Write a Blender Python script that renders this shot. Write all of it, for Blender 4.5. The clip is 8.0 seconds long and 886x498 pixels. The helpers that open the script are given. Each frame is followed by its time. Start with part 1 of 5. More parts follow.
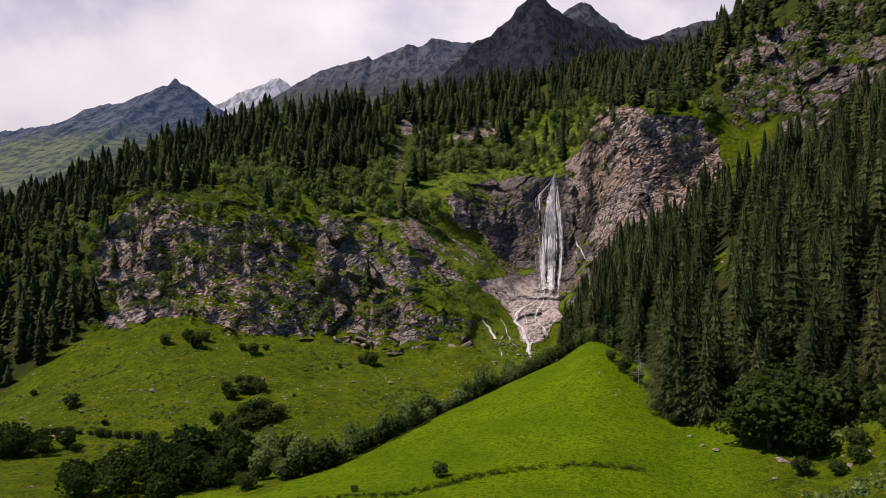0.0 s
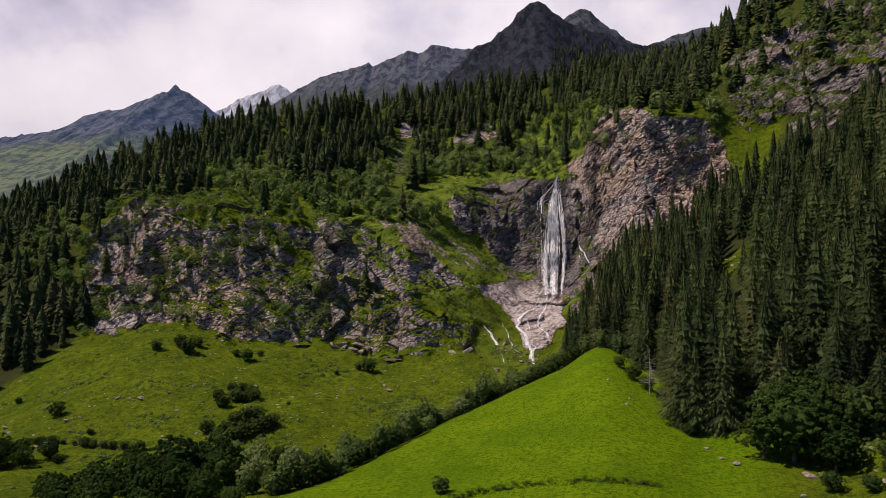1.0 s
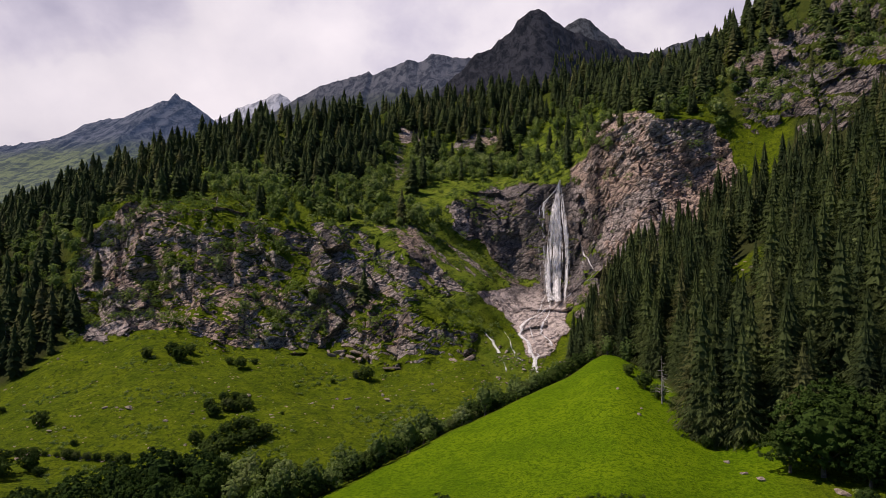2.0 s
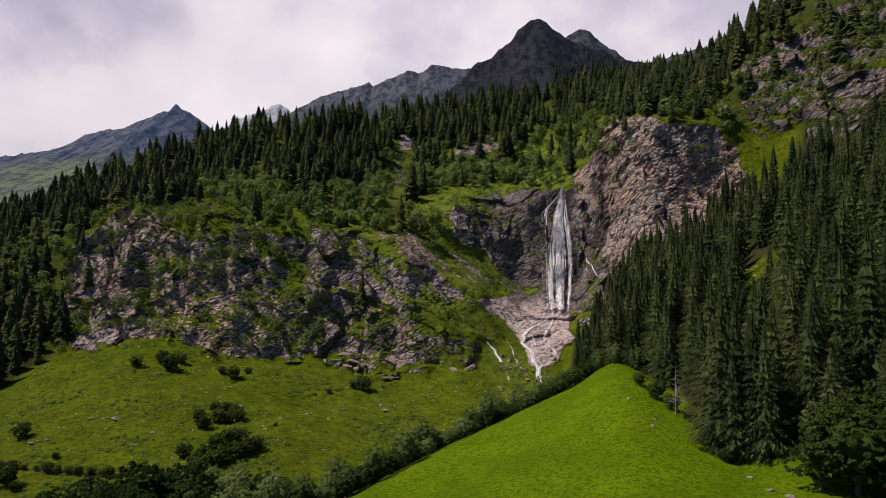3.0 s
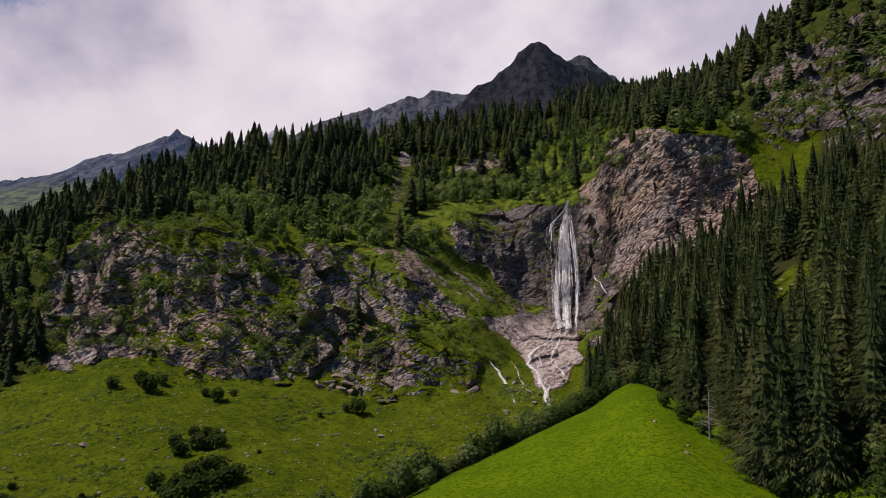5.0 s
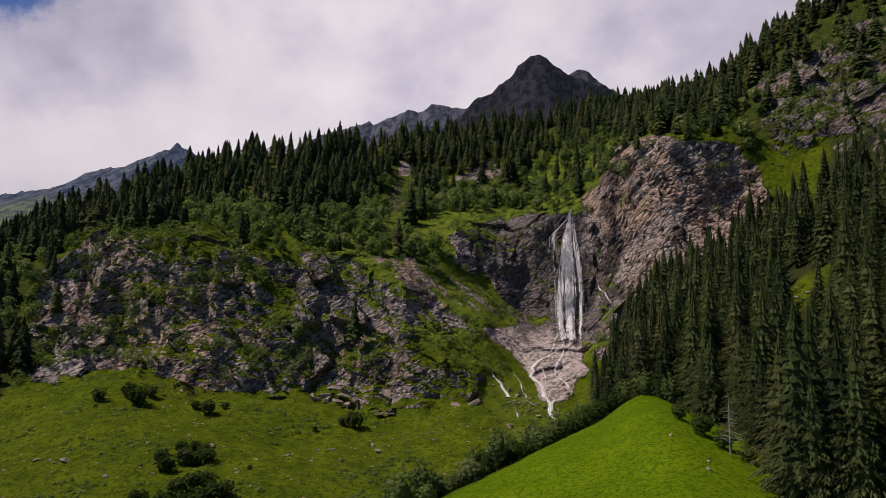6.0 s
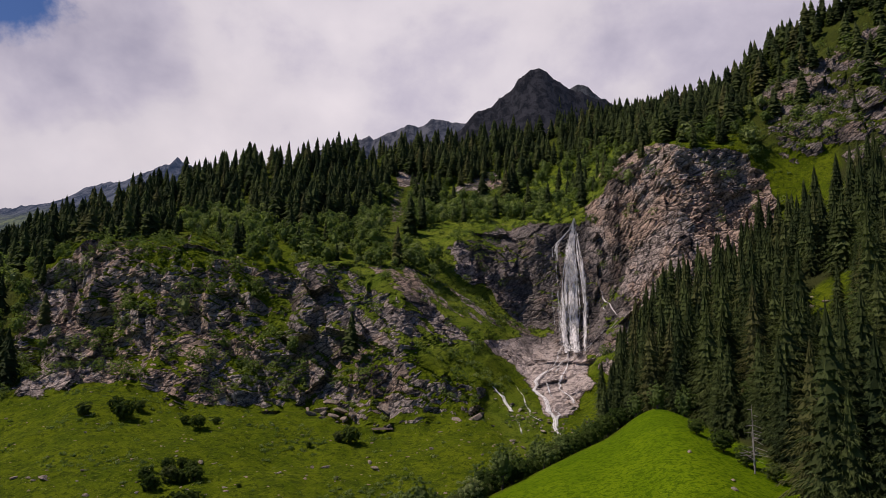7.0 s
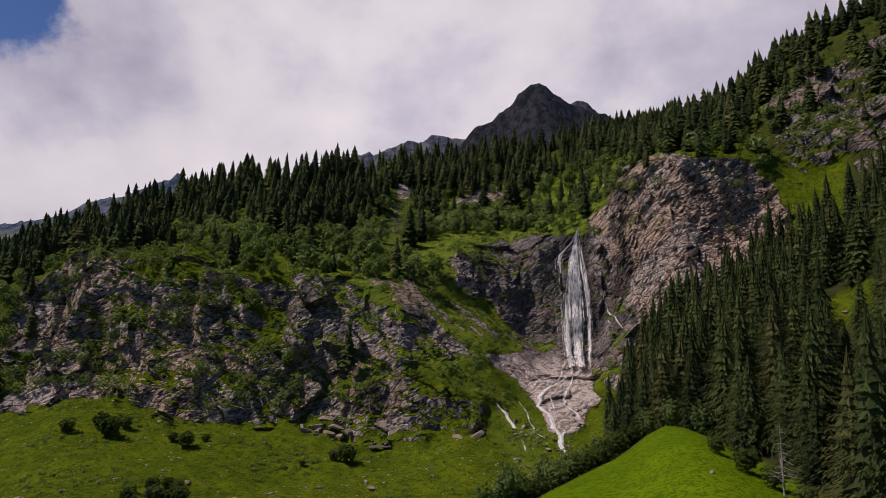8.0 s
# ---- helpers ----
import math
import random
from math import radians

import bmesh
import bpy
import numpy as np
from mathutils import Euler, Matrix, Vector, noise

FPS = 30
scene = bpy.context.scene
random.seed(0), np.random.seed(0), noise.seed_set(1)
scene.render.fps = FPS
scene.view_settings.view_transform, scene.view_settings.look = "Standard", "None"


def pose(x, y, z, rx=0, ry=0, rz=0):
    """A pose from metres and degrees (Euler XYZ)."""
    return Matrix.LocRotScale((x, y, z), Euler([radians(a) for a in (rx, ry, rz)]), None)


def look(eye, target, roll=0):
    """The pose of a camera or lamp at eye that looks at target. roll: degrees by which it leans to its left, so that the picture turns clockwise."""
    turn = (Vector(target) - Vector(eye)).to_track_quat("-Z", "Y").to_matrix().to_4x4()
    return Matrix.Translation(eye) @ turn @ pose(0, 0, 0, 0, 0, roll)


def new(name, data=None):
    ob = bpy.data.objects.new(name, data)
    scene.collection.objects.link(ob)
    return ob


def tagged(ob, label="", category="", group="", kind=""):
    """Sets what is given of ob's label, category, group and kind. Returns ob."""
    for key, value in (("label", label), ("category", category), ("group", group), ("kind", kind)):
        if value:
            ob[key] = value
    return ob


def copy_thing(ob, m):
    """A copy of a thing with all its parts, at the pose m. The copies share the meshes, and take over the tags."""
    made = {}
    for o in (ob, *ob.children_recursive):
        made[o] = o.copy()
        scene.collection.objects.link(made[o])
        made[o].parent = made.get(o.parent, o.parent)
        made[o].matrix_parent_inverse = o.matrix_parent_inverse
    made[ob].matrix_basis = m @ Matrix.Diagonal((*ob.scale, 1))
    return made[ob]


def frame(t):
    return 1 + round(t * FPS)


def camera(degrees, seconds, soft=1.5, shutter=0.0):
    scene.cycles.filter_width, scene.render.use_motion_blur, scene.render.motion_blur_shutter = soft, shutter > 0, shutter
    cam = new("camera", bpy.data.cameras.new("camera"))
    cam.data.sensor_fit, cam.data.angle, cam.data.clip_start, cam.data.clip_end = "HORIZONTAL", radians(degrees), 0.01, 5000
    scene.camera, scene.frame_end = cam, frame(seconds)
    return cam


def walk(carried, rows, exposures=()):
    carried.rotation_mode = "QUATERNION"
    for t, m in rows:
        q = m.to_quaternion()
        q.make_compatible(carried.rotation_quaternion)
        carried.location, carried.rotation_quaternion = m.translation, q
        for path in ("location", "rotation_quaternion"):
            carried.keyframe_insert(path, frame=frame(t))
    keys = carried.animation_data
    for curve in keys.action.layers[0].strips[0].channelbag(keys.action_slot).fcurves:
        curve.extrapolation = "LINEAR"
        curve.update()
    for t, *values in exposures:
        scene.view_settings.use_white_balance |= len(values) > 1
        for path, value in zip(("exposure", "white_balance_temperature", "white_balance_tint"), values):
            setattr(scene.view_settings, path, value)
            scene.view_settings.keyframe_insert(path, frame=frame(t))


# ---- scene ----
cam = camera(67.0, 8.0, 0.75)
# seconds, eye x y z in metres, yaw, pitch, roll in degrees
ROWS = [
    (0.0, 0.000, 0.000, 60.000, 0.000, -0.000, -0.000),
    (0.5, -0.084, 4.248, 59.334, -0.004, 0.252, -0.013),
    (1.0, -0.166, 8.499, 58.575, -0.007, 0.564, -0.026),
    (1.5, -0.246, 12.754, 57.739, -0.011, 0.928, -0.038),
    (3.0, -0.476, 25.550, 54.915, -0.021, 2.266, -0.075),
    (3.5, -0.551, 29.827, 53.918, -0.025, 2.776, -0.087),
    (4.0, -0.626, 34.111, 52.919, -0.029, 3.311, -0.099),
    (4.5, -0.701, 38.403, 51.933, -0.034, 3.868, -0.110),
    (6.0, -0.933, 51.328, 49.199, -0.053, 5.653, -0.143),
    (6.5, -1.013, 55.655, 48.412, -0.061, 6.285, -0.154),
    (7.0, -1.095, 59.992, 47.714, -0.069, 6.936, -0.164),
    (7.5, -1.181, 64.341, 47.117, -0.078, 7.609, -0.174),
    (8.0, -1.269, 68.701, 46.638, -0.087, 8.307, -0.183),
]
EXPOSURES = [(0.0, -0.03, 6500, 20), (8.0, -0.36, 6500, 20)]
walk(cam, [(t, pose(x, y, z, 90 + pitch, roll, yaw)) for t, x, y, z, yaw, pitch, roll in ROWS], EXPOSURES)

# ---- world and sun ----
SUN_FROM = Vector((-0.55, 0.01, 0.83)).normalized()
world = bpy.data.worlds.new("sky")
scene.world = world
world.use_nodes = True


class Nodes:
    """Shorthand for wiring node trees."""

    def __init__(self, tree):
        self.tree = tree
        tree.nodes.clear()

    def add(self, kind, inputs=None, **props):
        n = self.tree.nodes.new(kind)
        if "operation" in props:
            n.operation = props["operation"]
        if "use_clamp" in props:
            n.use_clamp = props["use_clamp"]
        if "data_type" in props:
            n.data_type, n.blend_type = props["data_type"], props["blend_type"]
        if "interpolation_type" in props:
            n.interpolation_type = props["interpolation_type"]
        if "attribute_name" in props:
            n.attribute_name = props["attribute_name"]
        for k, v in (inputs or {}).items():
            self.put(n, k, v)
        return n

    def put(self, n, k, v):
        if isinstance(v, bpy.types.NodeSocket):
            self.tree.links.new(v, n.inputs[k])
        elif isinstance(v, bpy.types.Node):
            self.tree.links.new(v.outputs[0], n.inputs[k])
        else:
            n.inputs[k].default_value = v

    def math(self, op, a, b=0.0, clamp=False):
        return self.add("ShaderNodeMath", {0: a, 1: b}, operation=op, use_clamp=clamp).outputs[0]

    def mix(self, fac, a, b, kind="MIX"):
        n = self.add("ShaderNodeMix", data_type="RGBA", blend_type=kind)
        for i, v in ((0, fac), (6, a), (7, b)):
            self.put(n, i, v if not isinstance(v, tuple) else (*v[:3], 1))
        return n.outputs[2]

    def noise(self, vector, scale, detail=6, rough=0.6, dist=0.0):
        n = self.add("ShaderNodeTexNoise", {"Scale": scale, "Detail": detail, "Roughness": rough, "Distortion": dist})
        if vector is not None:
            self.put(n, "Vector", vector)
        return n.outputs[0]

    def ramp(self, fac, *stops):
        n = self.add("ShaderNodeValToRGB", {0: fac})
        e = n.color_ramp.elements
        while len(e) < len(stops):
            e.new(0.5)
        for el, (pos, col) in zip(e, stops):
            el.position = pos
            el.color = (*col, 1) if isinstance(col, tuple) else (col, col, col, 1)
        return n.outputs[0]

    def remap(self, v, a, b, c=0.0, d=1.0):
        return self.add("ShaderNodeMapRange", {0: v, 1: a, 2: b, 3: c, 4: d}, interpolation_type="SMOOTHSTEP").outputs[0]


w = Nodes(world.node_tree)
sky = w.add("ShaderNodeTexSky")
sky.sky_type, sky.sun_disc, sky.altitude = "NISHITA", False, 1400.0
sky.sun_elevation, sky.sun_rotation = math.asin(SUN_FROM.z), math.atan2(SUN_FROM.x, SUN_FROM.y)
way = w.add("ShaderNodeTexCoord").outputs["Generated"]
flat = w.add("ShaderNodeMapping", {"Vector": way, "Scale": (1.0, 1.0, 1.25)})
billow = w.noise(flat, 2.9, 7, 0.50, 0.15)
soft = w.noise(flat, 1.6, 3, 0.5)
wisp = w.noise(flat, 8.0, 5, 0.55, 0.1)
mass = w.math("ADD", w.math("MULTIPLY", billow, 0.75), w.math("MULTIPLY", wisp, 0.25))
cloud = w.ramp(mass, (0.38, (0.60, 0.60, 0.71)), (0.46, (0.80, 0.79, 0.87)), (0.53, (1.0, 0.99, 1.0)), (0.64, (1.14, 1.12, 1.10)))
glow = w.remap(soft, 0.3, 0.7, 0.86, 1.10)
cloud = w.mix(1.0, cloud, w.add("ShaderNodeCombineColor", {0: glow, 1: glow, 2: glow}), "MULTIPLY")
# a torn gap of blue high over the left-hand mountain
gap = w.add("ShaderNodeVectorMath", {0: way, 1: tuple(Vector((-0.60, 0.86, 0.475)).normalized())}, operation="DISTANCE").outputs["Value"]
gap = w.math("ADD", gap, w.math("MULTIPLY", w.math("SUBTRACT", w.noise(way, 14.0, 5, 0.6), 0.5), 0.16))
cover = w.remap(gap, 0.035, 0.085)
# banks of cloud stand over the mountains ahead and break up overhead and behind
parts = w.add("ShaderNodeSeparateXYZ", {0: way})
bank = w.math("ADD", w.math("SUBTRACT", w.math("MULTIPLY", parts.outputs[1], 0.9), w.math("MULTIPLY", parts.outputs[2], 0.95)), w.math("MULTIPLY", w.math("SUBTRACT", soft, 0.5), 1.6))
cover = w.math("MULTIPLY", cover, w.remap(bank, -0.10, 0.22))
blue = w.mix(1.0, sky.outputs[0], (0.045, 0.06, 0.085), "MULTIPLY")
bright = w.mix(1.0, cloud, (0.79, 0.775, 0.795), "MULTIPLY")
w.add("ShaderNodeOutputWorld", {0: w.add("ShaderNodeBackground", {"Color": w.mix(cover, blue, bright), "Strength": 1.0})})

sun = new("sun", bpy.data.lights.new("sun", "SUN"))
sun.data.energy, sun.data.angle, sun.data.color = 5.0, radians(0.6), (1.0, 0.89, 0.74)
sun.matrix_world = look(SUN_FROM * 100, (0, 0, 0))


# ---- materials ----
def material(name):
    m = bpy.data.materials.new(name)
    m.use_nodes = True
    return m, Nodes(m.node_tree)


def finish(n, color, rough=0.9, bump=None, strength=0.5, distance=0.3, spec=0.2):
    p = n.add("ShaderNodeBsdfPrincipled", {"Base Color": color, "Roughness": rough, "Specular IOR Level": spec})
    if bump is not None:
        n.put(p, "Normal", n.add("ShaderNodeBump", {"Height": bump, "Strength": strength, "Distance": distance}))
    n.add("ShaderNodeOutputMaterial", {0: p})


def rock_color(n, where):
    """Dark schist in dipping, broken beds with paler, rusty faces; shade in the clefts is painted black."""
    turned = n.add("ShaderNodeMapping", {"Vector": where, "Rotation": (0.0, 0.46, 0.2)})
    warp = n.noise(where, 0.10, 5, 0.6)
    beds = n.add("ShaderNodeMapping", {"Vector": turned, "Scale": (0.060, 0.08, 0.26)})
    bed = n.noise(beds, 1.0, 11, 0.76, 1.3)
    upright = n.noise(n.add("ShaderNodeMapping", {"Vector": where, "Scale": (0.30, 0.30, 0.05)}), 1.0, 8, 0.7, 0.6)
    bed = n.math("ADD", n.math("MULTIPLY", bed, 0.68), n.math("MULTIPLY", upright, 0.32))
    blocks = n.add("ShaderNodeTexVoronoi", {"Vector": n.add("ShaderNodeMapping", {"Vector": turned, "Scale": (0.22, 0.26, 0.55)}), "Scale": 1.0, "Detail": 2.0, "Roughness": 0.6})
    blocks.feature = "F1"
    cleft = n.add("ShaderNodeTexVoronoi", {"Vector": n.add("ShaderNodeMapping", {"Vector": turned, "Scale": (0.13, 0.16, 0.34)}), "Scale": 1.0})
    cleft.feature = "DISTANCE_TO_EDGE"
    one = n.add("ShaderNodeSeparateColor", {0: blocks.outputs["Color"]}).outputs[0]
    broad = n.math("ADD", n.noise(where, 0.05, 4, 0.55), n.math("MULTIPLY", n.add("ShaderNodeAttribute", attribute_name="rusty").outputs["Fac"], 0.10))
    fine = n.noise(where, 0.8, 9, 0.72)
    tone = n.math("ADD", n.math("MULTIPLY", bed, 0.80), n.math("MULTIPLY", one, 0.20))
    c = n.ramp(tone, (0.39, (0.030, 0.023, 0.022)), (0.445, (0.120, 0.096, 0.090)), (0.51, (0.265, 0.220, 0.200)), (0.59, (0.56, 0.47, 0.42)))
    c = n.mix(n.remap(broad, 0.52, 0.60, 0.0, 0.85), c, n.mix(n.remap(tone, 0.42, 0.58), (0.046, 0.034, 0.028), (0.54, 0.39, 0.30)))
    # broad dark patches, taller than wide, fewer on the rusty faces
    broad_dark = n.noise(n.add("ShaderNodeMapping", {"Vector": where, "Scale": (0.05, 0.05, 0.022)}), 1.0, 5, 0.6)
    c = n.mix(n.remap(n.math("SUBTRACT", broad_dark, n.math("MULTIPLY", n.add("ShaderNodeAttribute", attribute_name="rusty").outputs["Fac"], 0.05)), 0.53, 0.61, 0.0, 0.75), c, (0.024, 0.021, 0.024))
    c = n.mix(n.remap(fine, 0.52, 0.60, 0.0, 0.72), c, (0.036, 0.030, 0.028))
    # lines between chips, then wider clefts: crack shade put into the colour
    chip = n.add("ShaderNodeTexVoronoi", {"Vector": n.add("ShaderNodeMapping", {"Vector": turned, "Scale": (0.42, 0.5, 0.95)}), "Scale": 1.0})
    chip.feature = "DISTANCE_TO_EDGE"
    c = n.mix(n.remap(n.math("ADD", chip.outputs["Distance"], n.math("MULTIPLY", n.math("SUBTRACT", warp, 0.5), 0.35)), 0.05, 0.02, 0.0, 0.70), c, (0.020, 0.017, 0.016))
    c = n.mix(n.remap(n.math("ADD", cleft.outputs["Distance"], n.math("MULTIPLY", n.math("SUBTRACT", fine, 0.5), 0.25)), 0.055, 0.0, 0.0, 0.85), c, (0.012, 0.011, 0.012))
    height = n.math("ADD", n.math("ADD", n.math("MULTIPLY", bed, 1.4), n.math("MULTIPLY", fine, 0.9)), n.math("MULTIPLY", n.remap(cleft.outputs["Distance"], 0.0, 0.12), 0.35))
    return c, height


def ground_material():
    m, n = material("alpine_ground")
    where = n.add("ShaderNodeNewGeometry").outputs["Position"]
    attr = lambda a: n.add("ShaderNodeAttribute", attribute_name=a).outputs["Fac"]
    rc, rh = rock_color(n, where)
    big, mid, fine = n.noise(where, 0.02, 4, 0.55), n.noise(where, 0.12, 6, 0.6), n.noise(where, 1.1, 8, 0.7)
    tuft = n.noise(where, 0.45, 6, 0.75, 0.6)
    blade = n.noise(where, 3.2, 3, 0.7)
    mown = n.mix(n.remap(mid, 0.3, 0.7), (0.090, 0.155, 0.002), (0.130, 0.202, 0.003))
    mown = n.mix(n.remap(big, 0.4, 0.65, 0.0, 0.5), mown, (0.145, 0.218, 0.004))
    mown = n.mix(n.remap(n.noise(where, 0.035, 5, 0.6, 0.8), 0.46, 0.60, 0.0, 0.4), mown, (0.058, 0.118, 0.002))
    mown = n.mix(n.remap(n.noise(where, 5.0, 2, 0.5), 0.68, 0.74, 0.0, 0.8), mown, (0.30, 0.30, 0.05))
    mown = n.mix(n.remap(fine, 0.47, 0.58, 0.0, 0.80), mown, (0.046, 0.098, 0.002))
    mown = n.mix(n.remap(n.noise(where, 1.9, 4, 0.7), 0.58, 0.66, 0.0, 0.25), mown, (0.205, 0.265, 0.012))
    wild = n.mix(n.remap(mid, 0.32, 0.68), (0.066, 0.102, 0.004), (0.120, 0.158, 0.006))
    wild = n.mix(n.remap(tuft, 0.48, 0.60, 0.0, 0.80), wild, (0.030, 0.052, 0.006))
    wild = n.mix(n.remap(n.noise(where, 1.4, 5, 0.7), 0.55, 0.62, 0.0, 0.7), wild, (0.165, 0.190, 0.020))
    wild = n.mix(n.remap(n.noise(where, 0.9, 5, 0.75), 0.55, 0.60, 0.0, 0.65), wild, (0.034, 0.058, 0.006))
    wild = n.mix(n.remap(fine, 0.56, 0.78, 0.0, 0.5), wild, (0.125, 0.135, 0.030))
    streaks = n.add("ShaderNodeMapping", {"Vector": n.add("ShaderNodeMapping", {"Vector": where, "Rotation": (0.0, 0.46, 0.2)}), "Scale": (0.16, 0.25, 0.85)})
    streak = n.noise(streaks, 1.0, 7, 0.7, 0.6)
    high = n.mix(n.remap(mid, 0.32, 0.68), (0.105, 0.160, 0.014), (0.175, 0.220, 0.026))
    high = n.mix(n.remap(streak, 0.50, 0.60, 0.0, 0.9), high, (0.028, 0.048, 0.008))
    wild = n.mix(attr("alp"), wild, high)
    grass = n.mix(attr("mown"), wild, mown)
    grass = n.mix(n.remap(blade, 0.50, 0.62, 0.0, 0.7), grass, n.mix(1.0, grass, (0.45, 0.5, 0.4), "MULTIPLY"))
    grass = n.mix(n.remap(blade, 0.42, 0.30, 0.0, 0.40), grass, n.mix(1.0, grass, (1.7, 1.5, 1.3), "MULTIPLY"))
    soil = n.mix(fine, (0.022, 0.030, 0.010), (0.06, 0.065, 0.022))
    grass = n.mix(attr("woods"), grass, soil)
    edge = n.math("ADD", attr("rock"), n.math("MULTIPLY", n.math("SUBTRACT", n.noise(where, 0.33, 8, 0.72), 0.5), 1.5))
    rocky = n.remap(edge, 0.42, 0.58)
    pale = n.mix(n.remap(fine, 0.3, 0.7), (0.36, 0.29, 0.265), (0.74, 0.64, 0.59))
    pale = n.mix(n.remap(n.noise(where, 0.25, 7, 0.7, 1.0), 0.47, 0.58, 0.0, 0.80), pale, (0.12, 0.098, 0.092))
    rc = n.mix(n.remap(n.math("ADD", attr("scoured"), n.math("MULTIPLY", n.math("SUBTRACT", n.noise(where, 0.16, 7, 0.7, 0.6), 0.55), 2.2)), 0.45, 0.75), rc, pale)
    # darkens the wet wall by the fall and paints shade on the high crag
    wet_shade = attr("wet_shade")
    rc = n.mix(n.math("MULTIPLY", wet_shade, 0.62), rc, n.mix(n.remap(n.noise(where, 0.5, 7, 0.7), 0.4, 0.62), (0.022, 0.020, 0.022), (0.085, 0.076, 0.078)))
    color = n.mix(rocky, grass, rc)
    gh = n.math("ADD", n.math("ADD", n.math("MULTIPLY", tuft, 0.6), n.math("MULTIPLY", fine, 0.35)), n.math("MULTIPLY", blade, 0.40))
    gh = n.math("SUBTRACT", gh, n.math("MULTIPLY", n.math("MULTIPLY", streak, attr("alp")), 0.9))
    gh = n.math("MULTIPLY", gh, n.math("SUBTRACT", 1.0, n.math("MULTIPLY", attr("mown"), 0.35)))
    h = n.add("ShaderNodeMix", {0: rocky, 2: n.math("MULTIPLY", gh, 0.7), 3: rh}).outputs[0]
    rough = n.math("SUBTRACT", 0.92, n.math("MULTIPLY", wet_shade, 0.30))
    finish(n, color, rough, h, 1.0, 1.6, n.math("ADD", n.math("MULTIPLY", rocky, 0.22), 0.02))
    return m


def leaf_material(name, dark, light, old, sheen=0.35):
    """Foliage, a tint for each plant and a finer one for each spray."""
    m, n = material(name)
    geo = n.add("ShaderNodeNewGeometry")
    tint = n.add("ShaderNodeAttribute", attribute_name="tint").outputs["Fac"]
    one = n.math("FRACT", n.math("ADD", n.add("ShaderNodeObjectInfo").outputs["Random"], tint))
    c = n.mix(one, dark, light)
    c = n.mix(n.remap(one, 0.80, 1.0, 0.0, 0.7), c, old)
    spray = n.remap(geo.outputs["Random Per Island"], 0.0, 1.0, 0.76, 1.24)
    c = n.mix(1.0, c, n.add("ShaderNodeCombineColor", {0: spray, 1: spray, 2: spray}), "MULTIPLY")
    p = n.add("ShaderNodeBsdfPrincipled", {"Base Color": c, "Roughness": 0.85, "Specular IOR Level": 0.06})
    t = n.add("ShaderNodeBsdfTranslucent", {"Color": n.mix(1.0, c, (1.15, 1.35, 0.6), "MULTIPLY")})
    s = n.add("ShaderNodeMixShader", {0: sheen, 1: p, 2: t})
    n.add("ShaderNodeOutputMaterial", {0: s})
    return m


def plain_material(name, a, b, scale, rough=0.9):
    m, n = material(name)
    where = n.add("ShaderNodeNewGeometry").outputs["Position"]
    v = n.noise(where, scale, 7, 0.65)
    finish(n, n.mix(n.remap(v, 0.3, 0.7), a, b), rough, v, 0.6, 0.1)
    return m


def stone_material(name, pale):
    m, n = material(name)
    where = n.add("ShaderNodeNewGeometry").outputs["Position"]
    one = n.add("ShaderNodeObjectInfo").outputs["Random"]
    fine = n.noise(where, 2.2, 8, 0.7)
    c = n.ramp(fine, (0.3, (0.05, 0.041, 0.034)), (0.5, (0.20, 0.160, 0.130)), (0.7, (0.48, 0.40, 0.33)))
    c = n.mix(n.remap(one, 0.6, 1.0, 0.0, 0.55), c, (0.36, 0.26, 0.19))
    c = n.mix(n.remap(one, 0.5, 0.1, 0.0, pale), c, n.mix(fine, (0.32, 0.27, 0.23), (0.66, 0.58, 0.50)))
    up = n.add("ShaderNodeSeparateXYZ", {0: n.add("ShaderNodeNewGeometry").outputs["Normal"]}).outputs[2]
    moss = n.math("MULTIPLY", n.remap(n.noise(where, 0.8, 6, 0.7), 0.52, 0.66), n.remap(up, 0.5, 0.9))
    c = n.mix(n.math("MULTIPLY", moss, 0.8), c, (0.07, 0.11, 0.015))
    finish(n, c, 0.88, fine, 0.7, 0.25)
    return m


def far_material(name, rock, grass, haze_glow, line, depth, grain=0.016):
    """Distant slopes; the haze before them is put in as a faint glow of the surface."""
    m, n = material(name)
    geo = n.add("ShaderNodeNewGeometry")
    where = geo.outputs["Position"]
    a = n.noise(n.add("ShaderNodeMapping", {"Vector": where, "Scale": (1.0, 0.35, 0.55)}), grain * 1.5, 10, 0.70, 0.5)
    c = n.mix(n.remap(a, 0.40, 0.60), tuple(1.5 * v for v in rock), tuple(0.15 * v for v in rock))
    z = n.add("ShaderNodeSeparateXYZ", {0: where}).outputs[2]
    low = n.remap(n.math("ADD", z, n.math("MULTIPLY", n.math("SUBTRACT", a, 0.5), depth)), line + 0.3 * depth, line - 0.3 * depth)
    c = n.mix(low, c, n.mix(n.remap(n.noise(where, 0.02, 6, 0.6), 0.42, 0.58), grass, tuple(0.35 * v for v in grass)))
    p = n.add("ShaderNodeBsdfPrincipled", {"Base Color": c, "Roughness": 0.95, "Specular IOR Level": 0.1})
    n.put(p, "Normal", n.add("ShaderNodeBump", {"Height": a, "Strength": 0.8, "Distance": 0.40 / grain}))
    n.put(p, "Emission Color", (*haze_glow, 1))
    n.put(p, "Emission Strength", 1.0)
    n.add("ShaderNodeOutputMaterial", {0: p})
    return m


